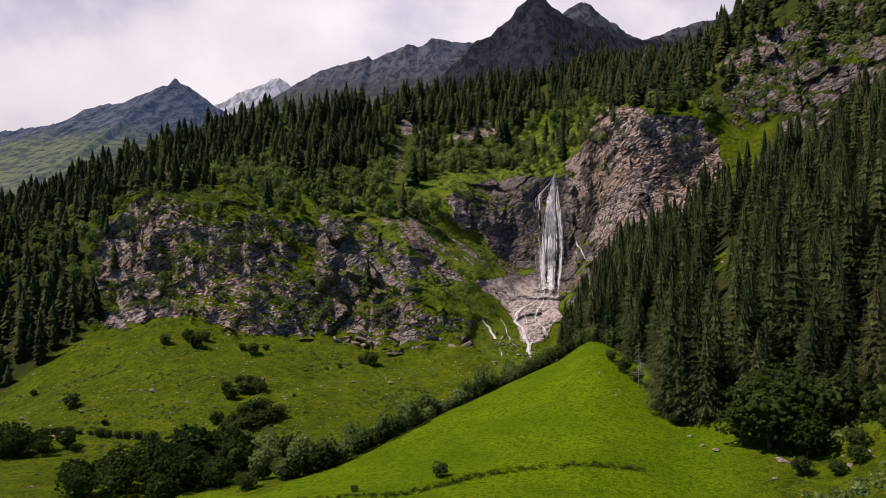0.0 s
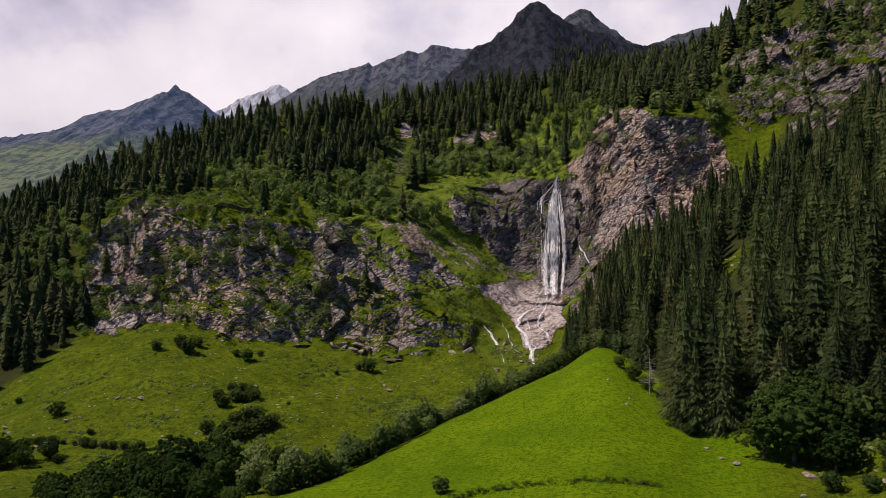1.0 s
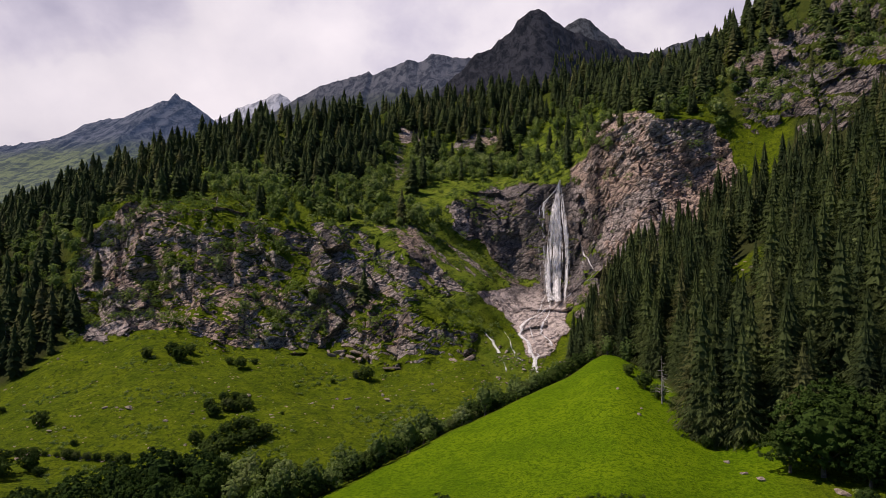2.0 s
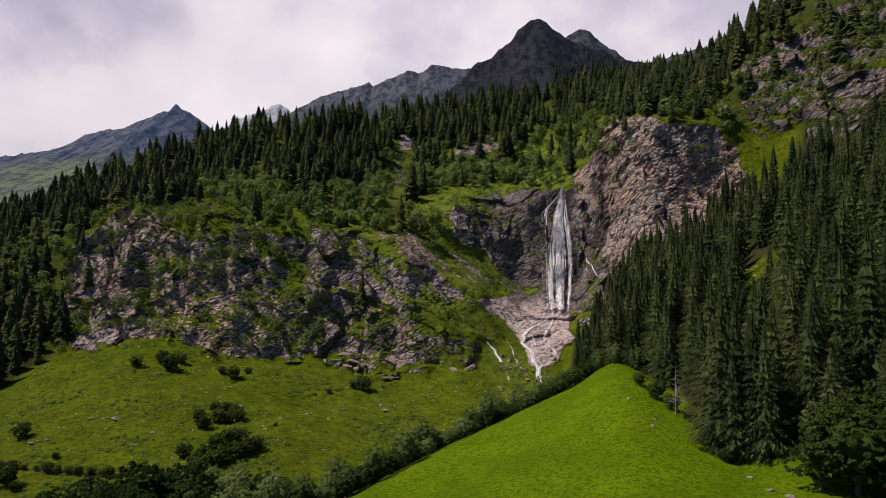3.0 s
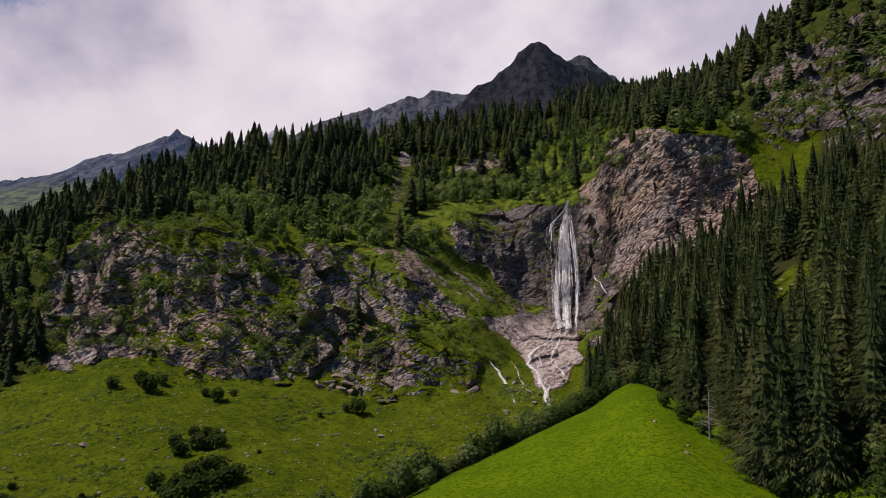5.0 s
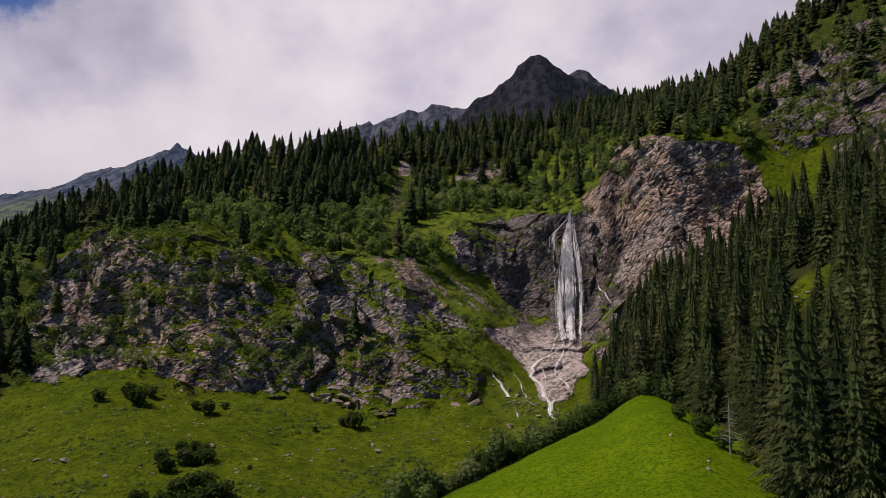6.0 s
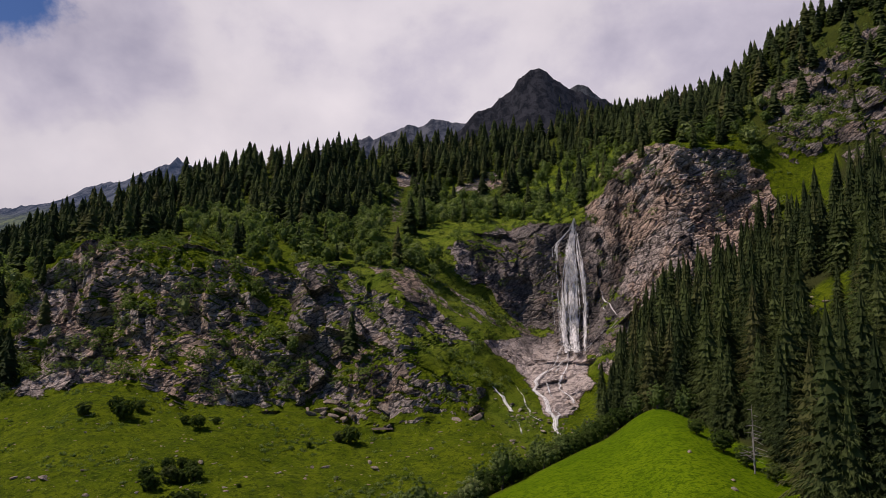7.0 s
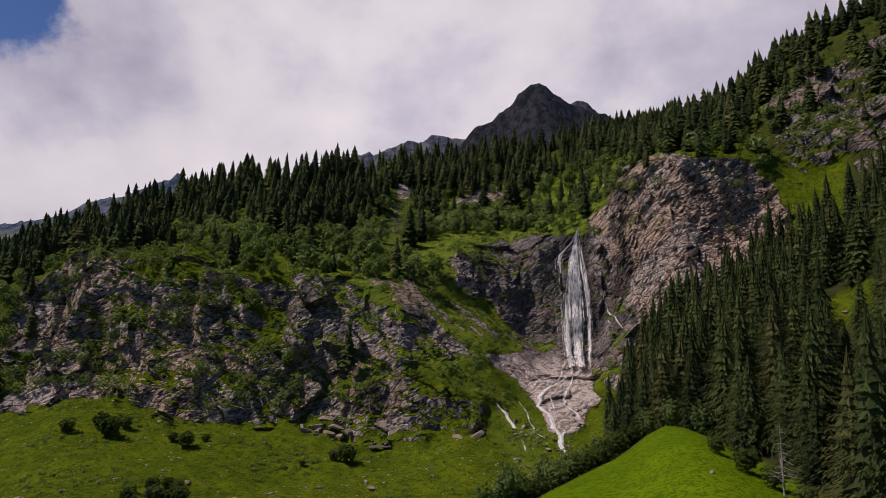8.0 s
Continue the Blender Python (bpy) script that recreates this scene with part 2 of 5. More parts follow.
def water_material():
    """Falling white water, torn into threads."""
    m, n = material("white_water")
    co = n.add("ShaderNodeAttribute", attribute_name="flow").outputs["Vector"]
    thread = n.noise(n.add("ShaderNodeMapping", {"Vector": co, "Scale": (2.4, 0.10, 1.0)}), 1.0, 7, 0.7, 0.4)
    broken = n.noise(n.add("ShaderNodeMapping", {"Vector": co, "Scale": (0.8, 0.30, 1.0)}), 1.0, 4, 0.6)
    edge = n.add("ShaderNodeAttribute", attribute_name="body").outputs["Fac"]
    a = n.math("ADD", n.math("ADD", n.math("MULTIPLY", thread, 1.1), n.math("MULTIPLY", broken, 0.7)), edge)
    a = n.remap(a, 0.84, 1.24, 0.0, 0.95)
    p = n.add("ShaderNodeBsdfPrincipled", {"Base Color": (0.93, 0.92, 0.92, 1), "Roughness": 0.5, "Specular IOR Level": 0.3})
    t = n.add("ShaderNodeBsdfTranslucent", {"Color": (0.93, 0.92, 0.92, 1)})
    s = n.add("ShaderNodeMixShader", {0: 0.35, 1: p, 2: t})
    clear = n.add("ShaderNodeBsdfTransparent")
    n.add("ShaderNodeOutputMaterial", {0: n.add("ShaderNodeMixShader", {0: a, 1: clear, 2: s})})
    return m


GROUND = ground_material()
NEEDLES = leaf_material("spruce_needles", (0.032, 0.047, 0.019), (0.090, 0.114, 0.037), (0.104, 0.096, 0.040), 0.3)
LEAVES = leaf_material("broad_leaves", (0.092, 0.134, 0.042), (0.205, 0.256, 0.080), (0.23, 0.26, 0.12), 0.4)
DARK_LEAVES = leaf_material("alder_leaves", (0.036, 0.062, 0.014), (0.078, 0.112, 0.024), (0.110, 0.125, 0.050), 0.35)
MAPLE_LEAVES = leaf_material("maple_leaves", (0.022, 0.044, 0.009), (0.050, 0.084, 0.016), (0.064, 0.088, 0.024), 0.3)
BARK = plain_material("bark", (0.05, 0.038, 0.030), (0.15, 0.12, 0.10), 1.5)
DEAD_WOOD = plain_material("bleached_wood", (0.20, 0.18, 0.17), (0.36, 0.33, 0.31), 2.0)
STONE = stone_material("field_stone", 0.35)
BLOCK = stone_material("cliff_block", 0.0)
WATER = water_material()

# ---- numeric helpers ----
PERM = np.random.RandomState(3).randint(0, 2**31, size=4096)


def lattice(i, j, k):
    return PERM[(PERM[(PERM[i & 4095] + j) & 4095] + k) & 4095] / 2.0**31


def value_noise(x, y, z):
    """Smooth noise from 0 to 1 on a unit lattice, for whole arrays."""
    x, y, z = np.broadcast_arrays(x, y, z)
    i, j, k = (np.floor(v).astype(np.int64) for v in (x, y, z))
    f, g, h = x - i, y - j, z - k
    f, g, h = (v * v * v * (v * (v * 6 - 15) + 10) for v in (f, g, h))
    out = 0.0
    for a, wa in ((0, 1 - f), (1, f)):
        for b, wb in ((0, 1 - g), (1, g)):
            for c, wc in ((0, 1 - h), (1, h)):
                out = out + wa * wb * wc * lattice(i + a, j + b, k + c)
    return out


def fbm(x, y, z, octaves=4, gain=0.5, ridged=False):
    total, amp, norm = 0.0, 1.0, 0.0
    for o in range(octaves):
        v = value_noise(x * 2.03**o + 17.3 * o, y * 2.03**o + 5.1 * o, z * 2.03**o + 9.7 * o)
        if ridged:
            v = 1 - np.abs(2 * v - 1)
        total, norm, amp = total + amp * v, norm + amp, amp * gain
    return total / norm


def smooth(a, b, v):
    t = np.clip((v - a) / (b - a), 0, 1)
    return t * t * (3 - 2 * t)


def mesh_of(name, verts, faces, mat, attrs=None, shade=False):
    """A mesh from arrays of corners and of triangles or quads."""
    me = bpy.data.meshes.new(name)
    verts, faces = np.asarray(verts, np.float32), np.asarray(faces, np.int32)
    k = faces.shape[1]
    me.vertices.add(len(verts))
    me.vertices.foreach_set("co", verts.ravel())
    me.loops.add(faces.size)
    me.loops.foreach_set("vertex_index", faces.ravel())
    me.polygons.add(len(faces))
    me.polygons.foreach_set("loop_start", np.arange(len(faces), dtype=np.int32) * k)
    me.polygons.foreach_set("loop_total", np.full(len(faces), k, np.int32))
    me.polygons.foreach_set("use_smooth", np.full(len(faces), shade, bool))
    for key, value in (attrs or {}).items():
        value = np.asarray(value, np.float32)
        kind = "FLOAT" if value.ndim == 1 else "FLOAT_VECTOR"
        me.attributes.new(key, kind, "POINT").data.foreach_set("value" if value.ndim == 1 else "vector", value.ravel())
    me.materials.append(mat)
    me.update(calc_edges=True)
    return me


def part(name, me, parent, label=""):
    ob = new(name, me)
    ob.parent = parent
    return tagged(ob, label)


# ---- the lie of the land ----
# Lines that run across the valley: for each bearing from the start of the flight, (distance ahead, height).
BEARING = [-0.873, -0.662, -0.535, -0.409, -0.282, -0.155, -0.054, 0.039, 0.098, 0.149, 0.191, 0.213, 0.233, 0.284, 0.351, 0.436, 0.562, 0.731, 1.027, 1.533]
NEAR = [(40, 10), (40, 12), (40, 13), (40, 15), (40, 17), (40, 17), (40, 17), (40, 17), (40, 17), (40, 17), (40, 17), (40, 17), (40, 17), (40, 17), (40, 17), (40, 17), (40, 18), (40, 20), (40, 28), (40, 60)]
FRONT = [(100, 8), (100, 10), (100, 10), (100, 11), (100, 16), (100, 18), (100, 18.5), (100, 19), (100, 19.5), (100, 20), (100, 20), (100, 20), (100, 20), (100, 20), (100, 20), (100, 20), (100, 20), (90, 26), (80, 40), (80, 75)]
EDGE = [(150, 4), (150, 7), (150, 6), (150, 6), (125, 14), (143, 13.6), (168, 13.6), (190, 16), (200, 19.6), (212, 22.5), (219, 26), (228, 31), (224, 30.5), (200, 25.2), (150, 20), (140, 22), (125, 22), (115, 32), (100, 50), (100, 85)]
GULLY = [(190, -4), (195, 1), (195, 1), (200, 1), (190, 2), (190, 0), (205, 3), (225, 8), (245, 10), (262, 13), (255, 17), (252, 20), (255, 24), (235, 30), (210, 34), (200, 42), (190, 55), (170, 65), (150, 90), (150, 130)]
FOOT = [(241, -6.3), (271, 0.7), (301, 19.8), (314, 28.8), (307, 18.8), (310, 18.4), (301, 13.8), (307, 17.8), (312, 16.8), (307, 16.8), (301, 21.8), (301, 25.8), (301, 29.9), (291, 41.9), (281, 52), (260, 61), (251, 80.1), (231, 100.2), (211, 130.3), (211, 170.5)]
LOWER = [(313, 9.5), (333, 26.7), (338, 42.8), (341, 48.9), (333, 43.8), (331, 43.8), (323, 40.8), (338, 42.8), (356, 32.7), (354, 31.7), (348, 34.8), (348, 39.8), (348, 44.9), (338, 58), (338, 68.1), (323, 85.2), (303, 105.5), (283, 130.7), (263, 166.1), (263, 206.4)]
SHELF = [(386, 29.6), (396, 49.9), (376, 73.2), (367, 83.3), (363, 77.3), (357, 72.2), (357, 69.1), (401, 68.1), (404, 51.9), (391, 41.7), (386, 49.9), (382, 66.1), (378, 80.3), (357, 92.5), (353, 92.5), (350, 105.7), (340, 131.1), (325, 161.5), (304, 197), (304, 237.6)]
WALL = [(428, 35.5), (428, 58), (403, 82.4), (398, 92.6), (393, 90.6), (393, 90.6), (408, 92.6), (420, 97.7), (416, 94.7), (410, 103.9), (408, 107.9), (400, 123.2), (394, 132.4), (371, 137.5), (368, 134.5), (372, 136.5), (364, 156.9), (357, 187.5), (347, 233.4), (347, 274.2)]
MIDSLOPE = [(481, 41.2), (470, 67.3), (460, 97.6), (465, 112.2), (470, 122.7), (475, 131.1), (512, 131.1), (517, 136.3), (512, 135.2), (502, 138.4), (481, 143.6), (475, 152), (470, 156.1), (439, 158.2), (418, 163.5), (402, 171.8), (397, 190.6), (397, 227.2), (397, 279.4), (397, 321.2)]
RIDGE = [(536, 47.4), (525, 85.2), (536, 116.7), (551, 144), (556, 167.1), (562, 177.6), (620, 196.5), (640, 212.2), (640, 217.5), (640, 221.7), (630, 223.8), (625, 227), (620, 221.7), (588, 218.6), (525, 206), (452, 213.3), (441, 243.8), (452, 285.8), (452, 343.5), (452, 385.5)]
BACK = [(735, -3), (735, 18), (735, 60), (735, 91.5), (756, 112.5), (777, 112.5), (798, 133.5), (819, 144), (819, 154.5), (819, 154.5), (819, 154.5), (819, 154.5), (819, 154.5), (819, 165), (819, 175.5), (819, 186), (819, 217.5), (819, 259.5), (819, 312), (819, 354)]
LINES = [np.array(a, float) for a in (NEAR, FRONT, EDGE, GULLY, FOOT, LOWER, SHELF, WALL, MIDSLOPE, RIDGE, BACK)]


def bearing(x, y):
    return x / np.maximum(y, 90.0)


def profile(x, y):
    """Height of the bare land, and how many lines lie behind (1.5: half way from the second to the third)."""
    u = bearing(x, y)
    z, s, last = None, 0.0, None
    for line in LINES:
        at = [sum(np.interp(u + d, BEARING, line[:, c]) for d in (-0.018, -0.006, 0.006, 0.018)) / 4 for c in (0, 1)]
        if last is None:
            z = at[1]
        else:
            t = np.clip((y - last[0]) / (at[0] - last[0]), 0, 1)
            z, s = z + t * (at[1] - last[1]), s + t
        last = at
    t = smooth(780, 1500, y)
    return z + t * (150 - z), s + t


def land(x, y):
    """Height with the small rises of meadow and slope."""
    x, y = np.asarray(x, float), np.asarray(y, float)
    reach = 5.0 * (1 - smooth(240, 300, y)) + 2.0
    z = sum(profile(x, y + k * reach)[0] for k in (-1, -0.5, 0, 0.5, 1)) / 5
    _, s = profile(x, y)
    rough = smooth(3.0, 3.6, s)
    z = z + (fbm(x / 38, y / 38, 0.0, 4) - 0.5) * (2.0 + 5.0 * rough) + (fbm(x / 7, y / 7, 3.0, 3) - 0.5) * (0.25 + 1.4 * rough)
    # two low field banks across the mown meadow
    for y0, bend in ((118.0, 0.0), (104.0, 3.0)):
        line = y0 + 4 * np.sin(x / 17 + bend) + 2 * np.sin(x / 6.0) - 0.05 * x
        z = z + 0.9 * smooth(-0.5, 0.5, y - line) * smooth(-45, -25, x) * (1 - smooth(25, 45, x)) * (1 - smooth(3, 12, y - line))
    return z, s


def spaced(hi, core, step, wide, count):
    """Column places: even and close in the middle, ever wider outside."""
    mid = np.arange(-core, core + step / 2, step)
    side = np.arange(core + 1.9, wide, 2.8)
    out = side[-1] + 2.0 + (hi - side[-1]) * (np.linspace(0, 1, count + 1)[1:] ** 3)
    return np.concatenate((-out[::-1], -side[::-1], mid, side, out))


COLS = spaced(4800, 235, 1.0, 440, 24)
fine_y = np.concatenate((np.arange(-1500, 20, 40.0), np.arange(20, 760, 0.7), np.arange(770, 4900, 60.0)))
gx, gy = np.meshgrid(COLS, fine_y, indexing="ij")
gz, gs = profile(gx, gy)
step = np.hypot(np.diff(gy, axis=1), np.diff(gz, axis=1))
weight = 0.40 + 0.75 * smooth(3.7, 4.1, gs) * (1 - smooth(7.0, 7.6, gs)) - 0.15 * smooth(8, 9, gs)
weight = weight + 0.9 * smooth(92, 97, gy) * (1 - smooth(122, 127, gy))
weight = np.where((gy < 60) | (gy > 720), 0.02, weight)[:, 1:]
arc = np.concatenate((np.zeros((len(COLS), 1)), np.cumsum(step * weight, axis=1)), axis=1)
ROWS_N = 600
VY = np.stack([np.interp(np.linspace(0, a[-1], ROWS_N), a, fine_y) for a in arc])
VX = np.repeat(COLS[:, None], ROWS_N, axis=1)
VZ, VS = land(VX, VY)


def region(a, e, corners, soft=8.0, wobble=18.0, seed=0.0):
    """1 inside a loop of (bearing, rise) corners and 0 outside, with a ragged edge."""
    c = np.array(corners, float)
    inside, near = np.zeros(a.shape, bool), np.full(a.shape, 1e9)
    for (x0, y0), (x1, y1) in zip(c, np.roll(c, -1, axis=0)):
        dx, dy = x1 - x0, y1 - y0
        inside ^= ((y0 > e) != (y1 > e)) & (a < dx * (e - y0) / (dy if dy else 1e-9) + x0)
        t = np.clip(((a - x0) * dx + (e - y0) * dy) / (dx * dx + dy * dy + 1e-9), 0, 1)
        near = np.minimum(near, (a - x0 - t * dx) ** 2 + (e - y0 - t * dy) ** 2)
    d = np.where(inside, 1, -1) * np.sqrt(near) + 2 * wobble * (fbm(a / 26, e / 26, seed, 4) - 0.5)
    return smooth(-soft, soft, d)


# Stretches of the mountainside, as loops of (bearing, rise) from the start of the flight, in thousandths.
CLIFF = [(-535, -134), (-535, -50), (-514, 18), (-459, 75), (-383, 81), (-307, 89), (-265, 58), (-189, 45), (-122, 51), (-54, 35), (5, -12), (39, -50), (56, -100), (43, -138), (-20, -147), (-71, -158), (-147, -149), (-189, -132), (-299, -136), (-366, -111), (-434, -106)]
FALL_WALL = [(9, 89), (73, 115), (149, 104), (182, 119), (233, 94), (284, 77), (292, -8), (250, -100), (174, -84), (123, -54), (81, -24), (56, 18), (14, 43)]
RED_CRAG = [(182, 111), (212, 174), (241, 220), (267, 210), (326, 202), (389, 193), (415, 144), (427, 94), (368, 18), (275, 1), (225, 77)]
HIGH_CRAG = [(406, 229), (427, 288), (486, 322), (562, 381), (858, 423), (858, 254), (604, 212), (554, 182), (469, 182), (427, 199)]
RIB = [(-122, 50), (-46, 47), (14, 36), (64, 1), (136, -24), (123, -41), (64, -33), (14, -18), (-54, 5), (-105, 18)]
BANK = [(-37, -60), (30, -50), (56, -65), (85, -100), (119, -134), (115, -185), (81, -193), (51, -144), (51, -100), (5, -88)]
SLABS = [(51, -48), (98, -43), (140, -40), (178, -60), (174, -100), (150, -134), (136, -168), (119, -155), (111, -122), (89, -90)]
WET = [(5, 94), (98, 119), (182, 123), (233, -33), (191, -71), (98, -50), (56, 35)]
LEAF_ROW = [(-61, 151), (14, 157), (182, 157), (174, 112), (64, 109), (-46, 94)]
SCREES = [[(-75, 199), (-41, 201), (-35, 176), (-61, 170)], [(14, 182), (73, 193), (81, 174), (56, 161), (14, 163)], [(-71, 170), (-52, 170), (-54, 119), (-68, 115)]]

v_az, v_el = (1000 * v / np.maximum(VY, 60.0) for v in (VX, VZ - 60.0))
ahead = smooth(3.75, 4.0, VS) * (1 - smooth(9.0, 9.5, VS))
zone = np.maximum.reduce([region(v_az, v_el, CLIFF, 10), region(v_az, v_el, FALL_WALL, 10), region(v_az, v_el, RED_CRAG, 10), 0.8 * region(v_az, v_el, HIGH_CRAG, 14)])
zone = zone * (1 - 0.15 * region(v_az, v_el, RED_CRAG, 14))
zone = np.maximum(zone, 0.7 * region(v_az, v_el, SLABS, 8)) * (1 - 0.55 * region(v_az, v_el, RIB, 10)) * (1 - 0.85 * region(v_az, v_el, BANK, 8)) * ahead

def cells(x, y, z):
    """For each place the nearest of the scattered cell centres: its own random numbers and the way from it."""
    i, j, k = (np.floor(v).astype(np.int64) for v in (x, y, z))
    best = np.full(x.shape, 9.0)
    keep = [np.zeros(x.shape) for _ in range(5)]
    for a in (-1, 0, 1):
        for b in (-1, 0, 1):
            for c in (-1, 0, 1):
                h = [lattice(i + a, j + b, k + c + 57 * m) for m in range(3)]
                dx, dy, dz = x - (i + a + h[0]), y - (j + b + h[1]), z - (k + c + h[2])
                d = dx * dx + dy * dy + dz * dz
                near = d < best
                best = np.where(near, d, best)
                for slot, v in zip(keep, (h[0], h[1], dx, dy, dz)):
                    slot[near] = v[near]
    return keep


def blocky(x, y, z):
    """Broken faces: every cell stands out or back by its own amount, tilted its own way."""
    r0, r1, dx, dy, dz = cells(x, y, z)
    return (r0 - 0.5) + 0.7 * (r1 - 0.5) * dx + 0.55 * dz * (r0 + 0.2)


# ledges, buttresses and broken beds that dip to the east
VU = bearing(VX, VY)
apron = region(v_az, v_el, SLABS, 7, 8)
green_rib = region(v_az, v_el, RIB, 10)
on = zone > 0.01
cx, cy, cz = VX[on], VY[on], VZ[on]
wob = 3.0 * (fbm(cx / 11, cy / 11, cz / 11, 3) - 0.5)
across, along = 0.42 * cx + 0.91 * cz + wob, 0.91 * cx - 0.42 * cz - wob
butt = fbm(cx / 34, cy / 80, cz / 60, 3, 0.5, True) - 0.55
gully = fbm(cx / 21 + 0.15 * cz / 21, cy / 90, cz / 120, 3, 0.5, True) - 0.6
face = 17.0 * butt - 9.0 * gully * (cx < 60) + 7.0 * blocky(along / 19, cy / 20, across / 12) + 1.8 * blocky(along / 8, cy / 8, across / 4.6) + 0.8 * blocky(along / 3.6, cy / 4, across / 2.0)
face += (3.4 * blocky(along / 10, cy / 10, across / 6) + 1.4 * blocky(along / 5, cy / 5, across / 2.4)) * smooth(70, 95, cx)
face += 2.0 * (fbm(cx / 9, cy / 9, cz / 9, 4, 0.6) - 0.5)
out = np.zeros(VX.shape)
wet_wall = smooth(5.9, 6.1, VS) * smooth(0.0, 0.03, VU) * (1 - smooth(0.19, 0.22, VU))
out[on] = (zone * (1 - 0.12 * wet_wall) * (1 - 0.25 * apron) * (1 - 0.5 * green_rib))[on] * face
HX, HY, HZ = VX - 0.15 * out, VY - 0.80 * out, VZ + 0.35 * out


def grid_faces(a, b):
    i, j = np.meshgrid(np.arange(a - 1), np.arange(b - 1), indexing="ij")
    k = (i * b + j).ravel()
    return np.stack((k, k + b, k + b + 1, k + 1), axis=1)


# grass holds where the ledges lie flat
ax = np.stack((np.gradient(HX, axis=0), np.gradient(HY, axis=0), np.gradient(HZ, axis=0)), -1)
ay = np.stack((np.gradient(HX, axis=1), np.gradient(HY, axis=1), np.gradient(HZ, axis=1)), -1)
nrm = np.cross(ax, ay)
flatness = nrm[..., 2] / (np.linalg.norm(nrm, axis=-1) + 1e-9)
AZ, EL = (1000 * v / np.maximum(HY, 60.0) for v in (HX, HZ - 60.0))
patch = fbm((0.85 * VX - 0.5 * VZ) / 34, VY / 34, (0.5 * VX + 0.85 * VZ) / 13, 4)
streaky = fbm((0.80 * VX - 0.6 * VZ) / 26, VY / 40, (0.6 * VX + 0.80 * VZ) / 5, 4)
hold = smooth(0.58, 0.88, flatness + 1.5 * (patch - 0.46))
cliff, rib, bank = region(AZ, EL, CLIFF, 8), region(AZ, EL, RIB, 9, 9), region(AZ, EL, BANK, 8, 8)
bare = cliff * np.clip(1.12 - 1.12 * hold, 0, 1)
eastward = smooth(-260, -120, AZ)
bare = bare * (1 - 0.75 * eastward * smooth(0.47, 0.58, streaky) * smooth(0.30, 0.60, flatness))
bare = np.maximum(bare, region(AZ, EL, FALL_WALL, 8) * np.clip(1.15 - 0.9 * hold * smooth(0.5, 0.6, patch), 0, 1))
bare = np.maximum(bare, region(AZ, EL, RED_CRAG, 6) * np.clip(1.2 - 0.7 * hold, 0, 1))
bare = np.maximum(bare, region(AZ, EL, HIGH_CRAG, 14, 26) * np.clip(0.98 - 1.25 * hold - 0.7 * smooth(0.52, 0.62, streaky), 0, 1))
bare = bare * (1 - rib * (0.25 + 0.75 * smooth(0.40, 0.52, streaky))) * (1 - 0.9 * bank) * ahead
bare = np.maximum(bare, 0.62 * rib * smooth(0.53, 0.60, fbm((0.80 * VX - 0.6 * VZ) / 18, VY / 30, (0.6 * VX + 0.80 * VZ) / 4 + 9, 4)))
for k, loop in enumerate(SCREES):
    bare = np.maximum(bare, (0.75, 0.62, 0.50)[k] * region(AZ, EL, loop, 7, 10, 3.0) * smooth(5.5, 6.5, VS))
apron = region(AZ, EL, SLABS, 6, 9) * smooth(3.7, 4.0, VS)
bare = np.maximum(bare, apron * 0.95)
CLEARINGS = [(106, 243, 9), (113, 258, 10), (141, 303, 7), (149, 320, 9), (155, 338, 12), (160, 354, 14)]
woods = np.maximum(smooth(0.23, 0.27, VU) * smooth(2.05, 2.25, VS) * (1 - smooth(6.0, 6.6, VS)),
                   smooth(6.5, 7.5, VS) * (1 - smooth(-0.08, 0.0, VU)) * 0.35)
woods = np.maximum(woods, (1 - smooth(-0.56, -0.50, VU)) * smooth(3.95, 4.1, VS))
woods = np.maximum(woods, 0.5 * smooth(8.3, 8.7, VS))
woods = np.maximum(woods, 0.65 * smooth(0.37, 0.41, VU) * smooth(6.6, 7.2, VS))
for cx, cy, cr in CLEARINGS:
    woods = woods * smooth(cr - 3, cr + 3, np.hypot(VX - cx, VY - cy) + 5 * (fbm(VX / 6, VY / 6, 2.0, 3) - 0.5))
edge_y = np.interp(VU, BEARING, LINES[2][:, 0])
mown = (1 - smooth(-1, 14 * smooth(0.2, 0.3, VU) + 5, VY - edge_y)) * smooth(-0.42, -0.34, VU) * (1 - smooth(0.40, 0.52, VU)) * smooth(95, 100, VY + 20)
# fresh grass on the high pasture between the cliffs and on the bank beside the stream
alp = np.maximum(0.5 * bank,
                 smooth(-0.24, -0.12, VU) * (1 - smooth(0.24, 0.30, VU)) * smooth(4.5, 5.0, VS) * (1 - smooth(8.1, 8.5, VS)))
rusty = np.maximum(region(AZ, EL, RED_CRAG, 8), smooth(-480, -440, AZ) * (1 - smooth(-300, -240, AZ)) * cliff)
wall_wet_shade = region(AZ, EL, WET, 14) * smooth(4.2, 5.0, VS) * (1 - 0.8 * region(AZ, EL, RED_CRAG, 8))
# the high crag lies in shade, put into its colour by this same mask
wall_wet_shade = np.maximum(wall_wet_shade, 0.75 * region(AZ, EL, HIGH_CRAG, 14))
# the cliff's eastern part, darkened more weakly
wall_wet_shade = np.maximum(wall_wet_shade, 0.35 * smooth(-250, -180, AZ) * (1 - smooth(90, 120, AZ)) * cliff)
